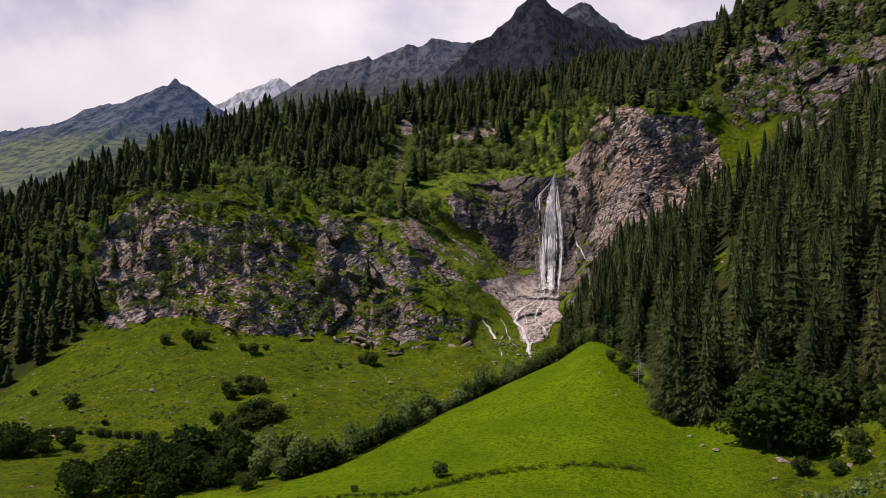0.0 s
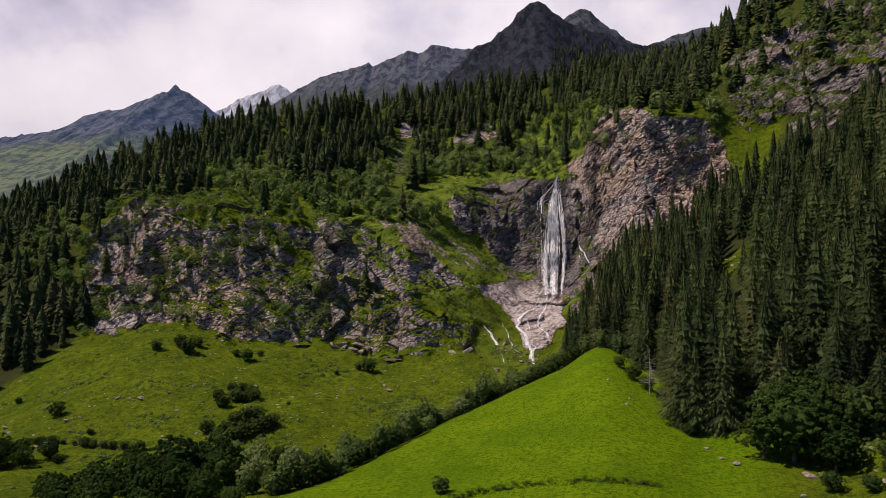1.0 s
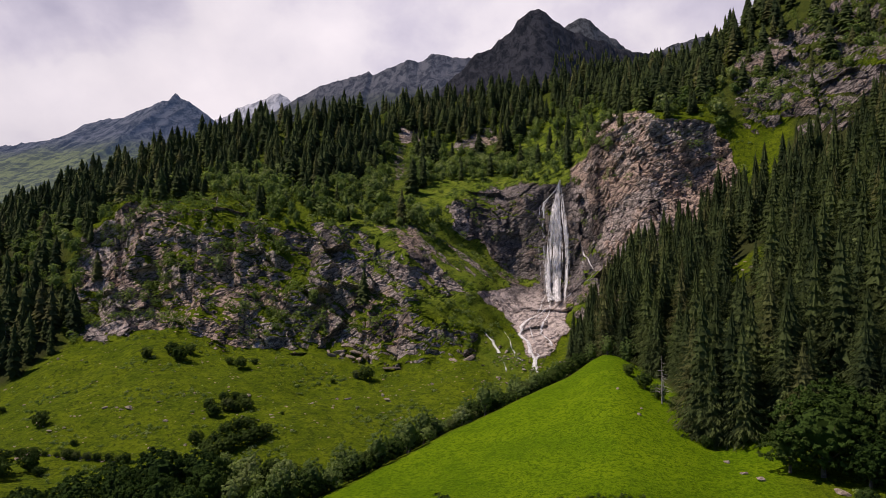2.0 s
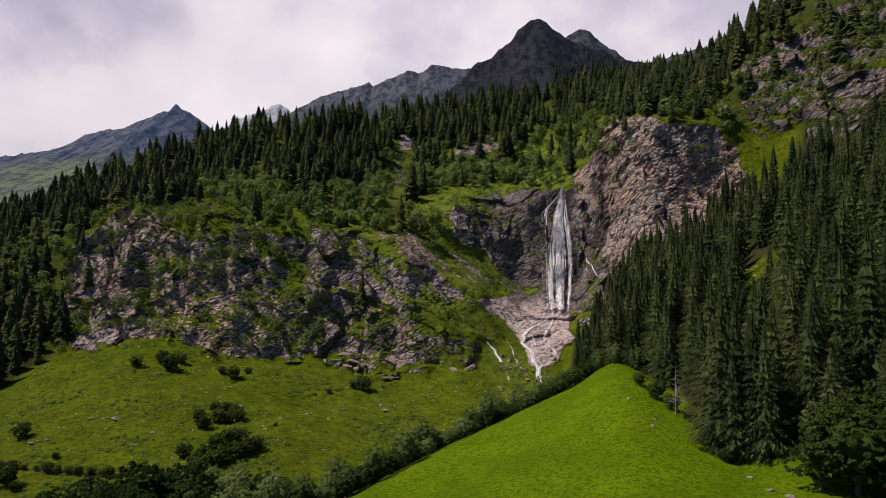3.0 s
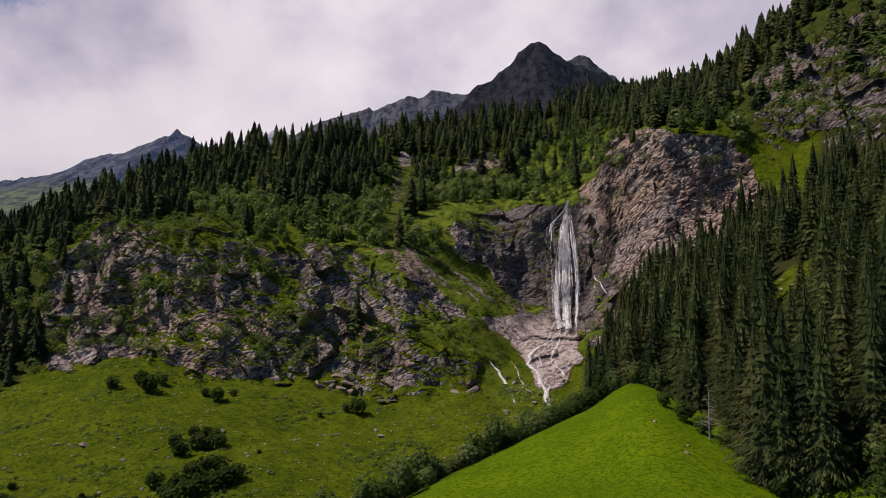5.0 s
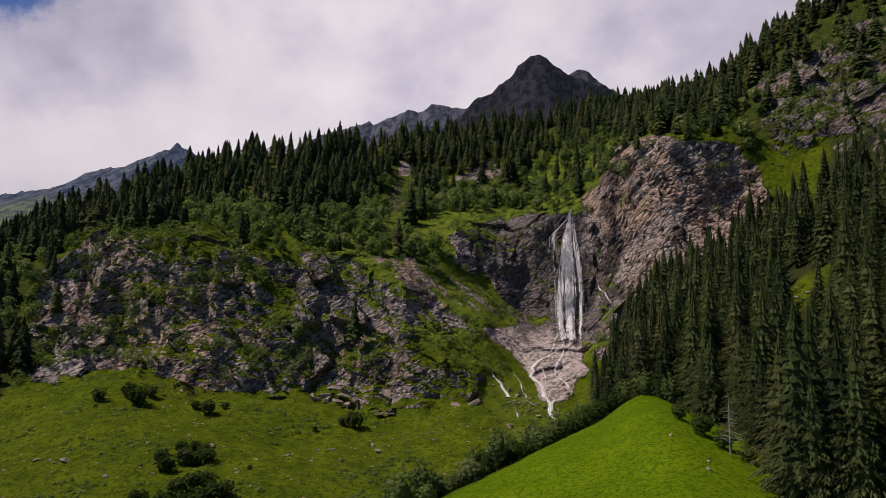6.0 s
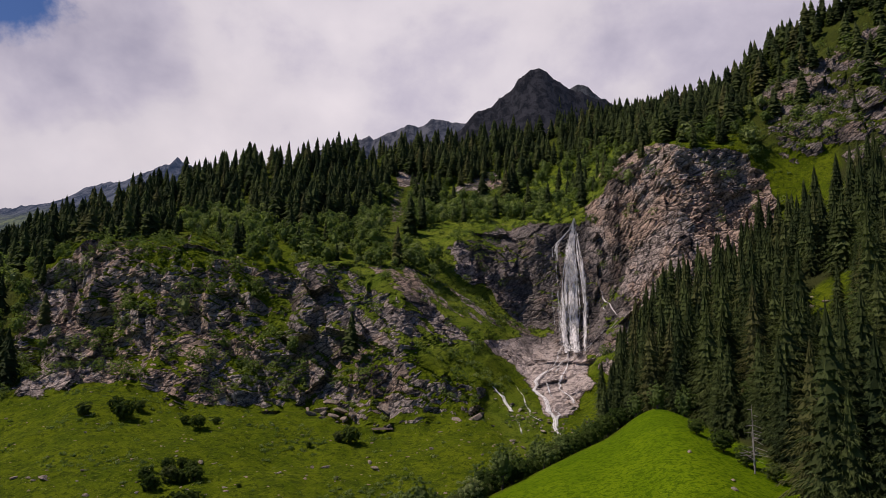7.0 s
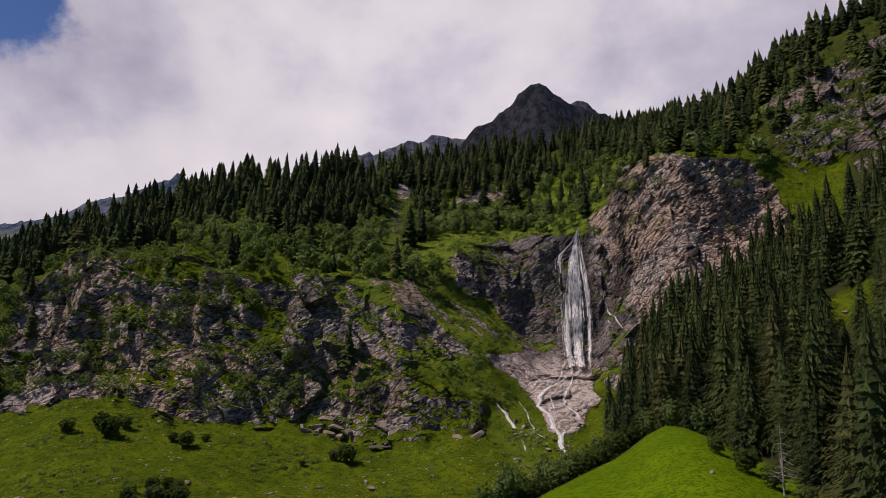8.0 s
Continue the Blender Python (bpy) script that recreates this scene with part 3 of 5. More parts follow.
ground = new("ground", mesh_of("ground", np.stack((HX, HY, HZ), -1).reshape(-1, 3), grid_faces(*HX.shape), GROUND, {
    "rock": bare.ravel(), "mown": mown.ravel(), "woods": woods.ravel(), "scoured": apron.ravel(), "wet_shade": wall_wet_shade.ravel(), "rusty": rusty.ravel(), "alp": alp.ravel()}, True))
facet = np.ones((len(COLS) - 1, ROWS_N - 1), bool)
facet[zone[:-1, :-1] > 0.35] = False
ground.data.polygons.foreach_set("use_smooth", facet.ravel())
tagged(ground, "green alpine meadows rising to grey-brown rock walls with grassy ledges", "ground", kind="structure")


def surface(x, y):
    """Height of the finished ground at a place in the plan, off the rock walls."""
    return land(x, y)[0]


def spot(a, e, reach=3.0):
    """The nearest place of the ground along a bearing and a rise from the start of the flight, in thousandths."""
    i0, i1 = np.searchsorted(COLS, sorted((a / 1000 * 90, a / 1000 * 800)))
    i0, i1 = max(0, i0 - 12), i1 + 12
    d = np.hypot(AZ[i0:i1] - a, EL[i0:i1] - e) + 99 * (HY[i0:i1] < 90)
    ok = d < max(reach, float(d.min()) + 0.2)
    k = np.unravel_index(int(np.argmin(np.where(ok, HY[i0:i1], 1e9))), d.shape)
    return tuple(float(v[i0:i1][k]) for v in (HX, HY, HZ))


# ---- distant mountains ----
def mountain(name, label, crest, depth, run, mat, rough, cell):
    """A range whose crest line is given as (x, height); its near side falls over a length run."""
    crest = np.array(crest, float)
    xs = np.arange(crest[0, 0], crest[-1, 0], cell)
    ts = np.linspace(-0.35, 1.0, 90)
    mx, mt = np.meshgrid(xs, ts, indexing="ij")
    top = np.interp(mx, crest[:, 0], crest[:, 1])
    jag = (fbm(mx / (rough * 1.6), 0.0, 2.0, 5, 0.6, True) - 0.6) * rough * 0.7
    fall = np.abs(mt)
    rib = fbm(mx / (rough * 5.0) + 1.1 * mt, mt * run / (rough * 14.0), 5.0, 6, 0.58, True) - 0.55
    mz = (top + jag) * (1 - fall ** 0.9) + rib * rough * 2.2 * np.minimum(1, fall * 6) * (1 - 0.4 * fall)
    my = depth - mt * run + rib * rough * 1.5
    f = grid_faces(*mx.shape)
    return tagged(new(name, mesh_of(name, np.stack((mx, my, mz), -1).reshape(-1, 3), f, mat, None, True)), label, "mountain", kind="structure")


def crest_of(depth, pairs):
    return [(a * depth, 60 + b * depth) for a, b in pairs]


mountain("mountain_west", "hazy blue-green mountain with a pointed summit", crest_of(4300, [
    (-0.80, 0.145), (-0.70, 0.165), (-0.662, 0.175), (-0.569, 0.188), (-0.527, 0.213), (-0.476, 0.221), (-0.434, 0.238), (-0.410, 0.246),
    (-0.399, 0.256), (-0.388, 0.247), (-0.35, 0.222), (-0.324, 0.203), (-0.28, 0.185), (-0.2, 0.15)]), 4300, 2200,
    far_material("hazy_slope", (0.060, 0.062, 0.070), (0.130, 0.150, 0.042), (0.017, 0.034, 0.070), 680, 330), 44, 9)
# mist is put into the pale slope colours and a stronger surface glow
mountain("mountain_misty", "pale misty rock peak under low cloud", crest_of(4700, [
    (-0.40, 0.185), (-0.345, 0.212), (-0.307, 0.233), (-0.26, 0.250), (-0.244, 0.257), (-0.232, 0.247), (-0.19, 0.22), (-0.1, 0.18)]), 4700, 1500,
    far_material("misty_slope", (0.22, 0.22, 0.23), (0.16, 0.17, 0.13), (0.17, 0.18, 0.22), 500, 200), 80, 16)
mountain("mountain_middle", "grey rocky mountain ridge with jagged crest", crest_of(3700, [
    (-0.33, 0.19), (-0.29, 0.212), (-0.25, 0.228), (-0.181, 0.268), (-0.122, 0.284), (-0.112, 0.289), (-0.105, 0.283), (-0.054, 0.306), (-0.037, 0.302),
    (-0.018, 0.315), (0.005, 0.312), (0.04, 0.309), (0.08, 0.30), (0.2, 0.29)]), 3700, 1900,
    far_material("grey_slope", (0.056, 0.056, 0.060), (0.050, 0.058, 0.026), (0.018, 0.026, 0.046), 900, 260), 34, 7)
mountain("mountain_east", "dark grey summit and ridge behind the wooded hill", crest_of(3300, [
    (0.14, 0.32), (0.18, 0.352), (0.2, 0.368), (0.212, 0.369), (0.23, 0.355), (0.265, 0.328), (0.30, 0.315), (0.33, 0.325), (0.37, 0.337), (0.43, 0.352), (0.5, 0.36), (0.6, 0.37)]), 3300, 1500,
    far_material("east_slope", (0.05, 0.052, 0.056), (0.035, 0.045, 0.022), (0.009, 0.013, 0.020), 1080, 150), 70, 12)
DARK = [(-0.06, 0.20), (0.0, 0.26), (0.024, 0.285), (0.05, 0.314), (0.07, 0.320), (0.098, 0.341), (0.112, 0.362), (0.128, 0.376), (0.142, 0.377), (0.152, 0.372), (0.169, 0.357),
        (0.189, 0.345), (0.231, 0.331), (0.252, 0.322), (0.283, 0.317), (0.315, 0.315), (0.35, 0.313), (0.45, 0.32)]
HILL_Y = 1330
# cloud shade over this crag is put into its very dark slope colour
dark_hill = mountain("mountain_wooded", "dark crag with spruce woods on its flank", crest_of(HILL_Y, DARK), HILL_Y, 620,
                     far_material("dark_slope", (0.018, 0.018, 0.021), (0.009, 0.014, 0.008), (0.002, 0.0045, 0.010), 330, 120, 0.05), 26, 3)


# ---- plants ----
def conifer(r, height, radius, tiers, points, whorls=0, per=0, body=1.0):
    """A spruce: ragged drooping skirts one over another, and for near trees tufted sprays that stand out of them."""
    V, tri, n = [], [], 0
    for k in range(tiers):
        f = (k + r.uniform(-0.25, 0.25)) / tiers
        f = max(0.0, f)
        z, rr = height * (0.05 + 0.90 * f), radius * (1.0 - f) ** 0.78 * r.uniform(0.84, 1.10) * body * (0.78 if f < 0.10 else 1.0) + 0.02 * radius
        t = (np.arange(2 * points) + r.uniform(-0.35, 0.35, 2 * points)) * np.pi / points + r.uniform(0, 6.28)
        tip = np.arange(2 * points) % 2 == 0
        q = rr * np.where(tip, r.uniform(0.80, 1.15, 2 * points), r.uniform(0.52, 0.74, 2 * points))
        h = z - rr * np.where(tip, r.uniform(0.18, 0.42, 2 * points), r.uniform(-0.05, 0.10, 2 * points)) * (1 - 0.7 * f)
        V.append(np.concatenate((np.stack((np.cos(t) * q, np.sin(t) * q, h), -1), [(0.03 * rr, 0.0, min(height, z + 1.75 * height / tiers + 0.1 * rr))])))
        i = np.arange(2 * points)
        tri.append(np.stack((i, (i + 1) % (2 * points), np.full(2 * points, 2 * points)), 1) + n)
        n += 2 * points + 1
    if whorls:
        k = np.repeat((np.arange(whorls) + 0.5) / whorls, per)
        m = len(k)
        k = np.clip(k + r.uniform(-0.5, 0.5, m) / whorls, 0.0, 0.985)
        a = r.uniform(0, 2 * np.pi, m)
        long = radius * (1.03 - k) ** 0.82 * r.uniform(0.75, 1.22, m) * np.where(k < 0.10, 0.8, 1.0)
        drop, rise = long * r.uniform(0.20, 0.50, m) * (1 - 0.8 * k), long * 0.6 * k ** 2
        ca, sa = np.cos(a), np.sin(a)
        base = height * (0.05 + 0.92 * k)
        side = np.stack((-sa, ca, 0 * a), -1)

        def spine(t):
            return np.stack((ca * long * t, sa * long * t, base + rise * t - drop * t ** 1.4), -1)

        for t, wide in ((0.52, 0.12), (0.72, 0.13), (0.90, 0.10)):
            for sg in (-1, 1):
                tip = spine(t + 0.19) + sg * side * (long * wide * r.uniform(0.7, 1.4, m))[:, None]
                tip[:, 2] -= long * r.uniform(0.03, 0.16, m)
                V.append(np.stack((spine(t - 0.045), spine(t + 0.045), tip), 1).reshape(-1, 3))
                tri.append(np.arange(3 * m).reshape(m, 3) + n)
                n += 3 * m
        wide = side * (long * 0.05)[:, None]
        V.append(np.stack((spine(0.86) - wide, spine(0.86) + wide, spine(1.10)), 1).reshape(-1, 3))
        tri.append(np.arange(3 * m).reshape(m, 3) + n)
        n += 3 * m
    # leader
    V.append(np.array([[0.05 * radius, 0, height * 0.90], [-0.04 * radius, 0.05 * radius, height * 0.90], [-0.04 * radius, -0.05 * radius, height * 0.90], [0, 0, height * 1.02]]))
    tri.append(np.array([[0, 1, 3], [1, 2, 3], [2, 0, 3]]) + n)
    return np.concatenate(V), np.concatenate(tri)


def limb(p, q, ra, rb, sides=5):
    """A tapered stick from p to q."""
    p, q = np.asarray(p, float), np.asarray(q, float)
    d = (q - p) / np.linalg.norm(q - p)
    e = np.cross(d, (0.31, 0.95, 0.1))
    e /= np.linalg.norm(e)
    g = np.cross(d, e)
    t = np.arange(sides) * 2 * np.pi / sides
    ring = np.cos(t)[:, None] * e + np.sin(t)[:, None] * g
    v = np.concatenate((p + ring * ra, q + ring * rb))
    i = np.arange(sides)
    j = (i + 1) % sides
    return v, np.concatenate((np.stack((i, j, j + sides), 1), np.stack((i, j + sides, i + sides), 1)))


def merged(pieces):
    V, F, n = [], [], 0
    for v, f in pieces:
        V.append(v)
        F.append(f + n)
        n += len(v)
    return np.concatenate(V), np.concatenate(F)


def crown(r, height, radius, low, clumps, leaves, size):
    """A broad crown: domed tufts of small leaves over a lobed, uneven mass, with gaps and a dark heart."""
    mid, half = (low + height) / 2, (height - low) / 2
    lobes = r.normal(0, 1, (7, 3)) + (0, 0, 0.5)
    lobes /= np.linalg.norm(lobes, axis=1)[:, None]

    def swell(d):
        top = np.clip((d @ lobes.T).max(1), 0, 1) ** 6
        return (0.70 + 0.38 * top) * (1.0 - 0.22 * np.clip(d[:, 2], 0, 1) ** 2)

    c = 1 - 2 * (np.arange(clumps) + 0.5) / clumps
    a = np.arange(clumps) * 2.39996 + r.uniform(-0.3, 0.3, clumps)
    out_ = np.stack((np.cos(a) * np.sqrt(1 - c * c), np.sin(a) * np.sqrt(1 - c * c), c), -1) + r.normal(0, 0.08, (clumps, 3))
    out_ /= np.linalg.norm(out_, axis=1)[:, None]
    cen = out_ * (swell(out_) * r.uniform(0.80, 1.08, clumps))[:, None] * (radius, radius, half) + (0, 0, mid)
    spread = np.repeat(r.uniform(0.75, 1.35, clumps) * radius * 1.05 / np.sqrt(clumps), leaves)[:, None]
    off = r.normal(0, 1, (clumps * leaves, 3))
    off /= np.linalg.norm(off, axis=1)[:, None]
    off[:, 2] = np.abs(off[:, 2]) * 1.0 - 0.30
    p = np.repeat(cen, leaves, 0) + off * spread * r.uniform(0.5, 1.15, (clumps * leaves, 1))
    n = len(p)
    o = off * 0.9 + np.repeat(out_, leaves, 0) * 0.5 + (0, 0, 0.3) + r.normal(0, 0.35, (n, 3))
    e = np.cross(o, r.normal(0, 1, (n, 3)))
    e /= np.linalg.norm(e, axis=1)[:, None]
    g = np.cross(o, e)
    g /= np.linalg.norm(g, axis=1)[:, None]
    s = (size * r.uniform(0.6, 1.4, n))[:, None]
    v = np.stack((p - e * s - g * s * 0.55, p - e * s + g * s * 0.6, p + e * s * 1.3), 1).reshape(-1, 3)
    # the heart: a lobed lump well inside the leaves
    t, q = np.meshgrid(np.arange(8) * np.pi / 4, np.linspace(-1.35, 1.35, 5), indexing="ij")
    d = np.stack((np.cos(t) * np.cos(q), np.sin(t) * np.cos(q), np.sin(q)), -1).reshape(-1, 3)
    heart = d * (swell(d) * 0.62)[:, None] * (radius, radius, half) + (0, 0, mid)
    i, j = np.meshgrid(np.arange(8), np.arange(4), indexing="ij")
    k0, k1 = (i * 5 + j).ravel(), (((i + 1) % 8) * 5 + j).ravel()
    f = np.concatenate((np.stack((k0, k1, k1 + 1), 1), np.stack((k0, k1 + 1, k0 + 1), 1)))
    if clumps < 20:
        return v, np.arange(n * 3).reshape(n, 3)
    return np.concatenate((v, heart)), np.concatenate((np.arange(n * 3).reshape(n, 3), f + 3 * n))


def spruce_kit(name, h, rad, whorls, per, seed, mat):
    r = np.random.RandomState(seed)
    e = new(name)
    part("trunk", mesh_of("spruce_trunk", *limb((0, 0, -0.6), (0, 0, h * 0.93), 0.020 * h * 0.6 + 0.08, 0.03, 7), BARK), e, "grey-brown trunk")
    part("crown", mesh_of("spruce_crown", *conifer(r, h, rad, 18, 7, whorls, per, 0.76), mat), e)
    return tagged(e, "tall dark green spruce at the meadow's wood edge", "tree", "spruces of the steep wood")


def bush_kit(name, label, h, rad, low, clumps, leaves, size, seed, mat, group):
    r = np.random.RandomState(seed)
    e = new(name)
    sticks = [limb((0, 0, -0.4), (0, 0, h * 0.55), 0.03 * h + 0.03, 0.02 * h)]
    for _ in range(6):
        a, b = r.uniform(0, 6.28), r.uniform(0.35, 0.8)
        sticks.append(limb((0, 0, h * r.uniform(0.12, 0.5)), (rad * 0.6 * np.cos(a), rad * 0.6 * np.sin(a), h * b), 0.014 * h + 0.02, 0.008, 4))
    part("trunk", mesh_of("bush_trunk", *merged(sticks), BARK), e, "forked brown stems")
    part("crown", mesh_of("bush_crown", *crown(r, h, rad, low, clumps, leaves, size), mat), e)
    return tagged(e, label, "tree" if h > 6 else "bush", group)


def settle(ob, x, y, turn=0.0, size=1.0, sink=0.15):
    m = pose(float(x), float(y), float(surface(x, y)) - sink, 0, 0, math.degrees(turn)) @ Matrix.Diagonal((size, size, size, 1))
    ob.matrix_basis = m
    return ob


def planted(kit, x, y, turn, size, sink=0.2):
    ob = copy_thing(kit, Matrix())
    return settle(ob, x, y, turn, size, sink)


def dropped(kits):
    for k in kits:
        for o in (*k.children_recursive, k):
            bpy.data.objects.remove(o)


# where what grows: jittered places over the plan
def scatter(x0, x1, y0, y1, cell, seed):
    r = np.random.RandomState(seed)
    sx, sy = np.meshgrid(np.arange(x0, x1, cell), np.arange(y0, y1, cell), indexing="ij")
    sx = (sx + r.uniform(-0.48, 0.48, sx.shape) * cell).ravel()
    sy = (sy + r.uniform(-0.48, 0.48, sy.shape) * cell).ravel()
    z, s = land(sx, sy)
    return sx, sy, z, s, bearing(sx, sy), r.uniform(0, 1, len(sx)), r.uniform(0, 1, len(sx))


def woods_mesh(name, label, kinds, spots, seed, mat):
    """One joined wood: spots are rows of x, y, z, size."""
    r = np.random.RandomState(seed)
    V, F, T, n = [], [], [], 0
    for x, y, z, size in spots:
        v, f = kinds[r.randint(len(kinds))]
        a, sx = r.uniform(0, 6.28), size * r.uniform(0.80, 1.25)
        ca, sa = np.cos(a) * sx, np.sin(a) * sx
        lean = r.normal(0, 0.02, 2)
        p = np.stack((v[:, 0] * ca - v[:, 1] * sa + x + lean[0] * v[:, 2], v[:, 0] * sa + v[:, 1] * ca + y + lean[1] * v[:, 2], v[:, 2] * size + z - 0.3), -1)
        V.append(p)
        F.append(f + n)
        T.append(np.full(len(p), r.uniform()))
        n += len(p)
    me = mesh_of(name, np.concatenate(V), np.concatenate(F), mat, {"tint": np.concatenate(T)})
    return tagged(new(name, me), label, "forest", kind="stuff")


# the steep wood beside the mown meadow; its upper edge as rises over bearings
TOP_AT = [182, 233, 267, 334, 385, 444, 469, 562, 604, 662, 773]
TOP_RISE = [-84, 1, 62, 81, 143, 170, 199, 203, 258, 292, 339]
sx, sy, sz, ss, su, pick, sizes = scatter(30, 330, 110, 420, 6.3, 11)
inside = (su > 0.236 + 0.03 * np.sin(sy / 9)) & (ss > 2.12) & (ss < np.where(su < 0.40, 6.0, 6.5)) & (su < 1.0)
inside |= (su > 0.175) & (su <= 0.24) & (ss > 2.16) & (ss < 4.6)
for cx, cy, cr in CLEARINGS:
    inside &= np.hypot(sx - cx, sy - cy) > cr
# the tree tops stay under the crags, and a lane in the wood stays open
size_of = 0.62 + 0.50 * sizes
tip = 1000 * (sz + 26 * size_of - 60) / sy
az = 1000 * su
sky_line = np.interp(az, TOP_AT, TOP_RISE) + 8 + 26 * (fbm(az / 16, 0.0, 3.0, 2) - 0.5)
inside &= tip < sky_line
base = 1000 * (sz - 60) / sy
for a0, a1, e0, e1 in ((403, 428, -26, 34), (412, 442, 145, 190)):
    inside &= ~((az > a0) & (az < a1) & (base < e1) & (tip > e0 + 6 * np.sin(sy)))
idx = np.nonzero(inside & (pick < 0.93))[0]
idx = idx[np.argsort(np.hypot(sx[idx] - 20, sy[idx] - 60))]
near, rest = idx[:300], idx[300:]
kits = [spruce_kit("spruce_tree", 27.0, 5.5, 33, 12, 20, NEEDLES), spruce_kit("spruce_tree", 30.0, 5.4, 35, 12, 21, NEEDLES),
        spruce_kit("spruce_tree", 24.0, 5.4, 31, 12, 22, NEEDLES), spruce_kit("spruce_tree", 18.0, 4.6, 27, 12, 23, NEEDLES)]
for i in near:
    size = 0.62 + 0.50 * sizes[i]
    planted(kits[min(3, int(pick[i] * 4.3))], sx[i], sy[i], 6.28 * sizes[i], size)
for a, e, size in ((343, -251, 1.05), (357, -259, 0.85), (331, -239, 0.95), (378, -248, 1.1), (395, -254, 0.9)):
    x, y, _ = spot(a, e)
    planted(kits[int(10 * size) % 3], x, y, 9 * size, size)
dropped(kits)
mid_kinds = [conifer(np.random.RandomState(40 + i), 27.0, 5.4, 17, 7, 15, 8, 0.78) for i in range(4)]
woods_mesh("spruce_wood", "dense dark spruce wood on the steep slope", mid_kinds, [(sx[i], sy[i], sz[i], 0.62 + 0.42 * sizes[i]) for i in rest], 5, NEEDLES)

# the woods over the cliffs and on the ridge
sx, sy, sz, ss, su, pick, sizes = scatter(-440, 420, 270, 665, 6.2, 12)
clump = fbm(sx / 26, sy / 26, 1.0, 3)
az, el = 1000 * su, 1000 * (sz - 60) / sy
crest_line = 1000 * (np.interp(su, BEARING, LINES[9][:, 1]) - 60) / np.interp(su, BEARING, LINES[9][:, 0])
under = crest_line - el
in_rock = np.maximum.reduce([region(az, el, loop, 6) for loop in (CLIFF, FALL_WALL, RED_CRAG)])
west = az < -78
low_left = west & (az < -525 + 25 * np.sin(sy / 7)) & (ss > 4.02)
dens = np.where(west & (ss > 4.6), (0.50 + 0.45 * smooth(35, 65, under)) * (1 - 0.92 * in_rock), 0.0)
dens = np.where(low_left, 0.8, dens)
leafy = np.where(west, 0.90 * smooth(40, 80, under + 150 * (clump - 0.5)) * (1 - 0.25 * smooth(-380, -460, az)), 0.0)
leafy = np.where(low_left & (ss < 6.2), 0.05 + 0.45 * smooth(-90, -30, el), leafy)
mid = (az >= -78) & (az < 235)
top_wood = smooth(78, 60, under + 40 * (clump - 0.5))
dens = np.where(mid & (ss > 6.3), (0.10 + 0.55 * top_wood) * (1 - in_rock), dens)
leafy = np.where(mid, 0.85 * (1 - top_wood) + 0.06, leafy)
row_ = mid & (ss > 6.3) & (region(az, el, LEAF_ROW, 6, 9) > 0.5)
dens = np.where(row_, 0.30 + 0.60 * smooth(0.44, 0.54, clump), dens)
leafy = np.where(row_, 0.92, leafy)
copse = mid & (az > 95) & (el > 150) & (under > 40)
dens = np.where(copse, np.maximum(dens, 0.30 + 0.55 * smooth(0.44, 0.54, clump)), dens)
leafy = np.where(copse, 0.75, leafy)
gap = mid & (az < 20) & (ss > 5.5) & (el <= 100) & (el > 25)
dens = np.where(gap, 0.55 * smooth(0.48, 0.56, clump) * (1 - smooth(45, 30, el)), dens)
leafy = np.where(gap, 0.95, leafy)
east = (az >= 235) & (az < 400)
dens = np.where(east & (ss > 6.7), 0.92 * (1 - 0.85 * in_rock), dens)
leafy = np.where(east, 0.85 * smooth(45, 75, under + 60 * (clump - 0.5)), leafy)
crags = az >= 400
dens = np.where(crags & (ss > 6.6), 0.26 + 0.45 * smooth(0.50, 0.58, clump) + 0.35 * smooth(30, 15, under), dens)
leafy = np.where(crags, 0.50 * smooth(30, 60, under), leafy)
lane = (az > -74) & (az < -46) & (el > 85) & (el < 185)
dens = np.where(lane, 0.02, dens)
grow = (pick < dens) & (ss < 9.25)
tall = 0.45 + 0.75 * sizes ** 1.3 + 0.1 * smooth(8, 9, ss)
is_leafy = np.random.RandomState(2).uniform(0, 1, len(sx)) < leafy
ia = np.nonzero(grow & ~is_leafy)[0]
ib = np.nonzero(grow & is_leafy)[0]
far_kinds = [conifer(np.random.RandomState(60 + i), 20.0, 4.6 + 0.35 * i, 14, 5) for i in range(5)]
spots = [(sx[i], sy[i], sz[i], tall[i]) for i in ia]
# the tall spruces that stand by themselves on the high pasture
for a, e, size in ((-30, 138, 1.30), (-20, 141, 1.35), (-12, 138, 1.20), (-36, 144, 1.00), (81, 151, 1.15), (89, 153, 1.25), (95, 156, 1.10), (102, 176, 1.00), (113, 180, 0.90), (44, 187, 0.90), (52, 190, 1.00), (170, 157, 0.70), (-71, 191, 0.90), (-3, 203, 1.00), (127, 199, 0.90)):
    spots.append((*spot(a, e), size))
woods_mesh("ridge_wood", "dark spruce forest along the ridge above the cliffs", far_kinds, spots, 6, NEEDLES)
leaf_kinds = []
for i in range(5):
    r = np.random.RandomState(70 + i)
    leaf_kinds.append(merged([limb((0, 0, -0.5), (0, 0, 6.5), 0.22, 0.1, 4), crown(r, 11.0, 3.9, 0.8, 30, 10, 0.50)]))
woods_mesh("leafy_wood", "bright green birch and alder trees above the cliffs", leaf_kinds, [(sx[i], sy[i], sz[i], 0.5 + 0.6 * sizes[i]) for i in ib], 8, LEAVES)

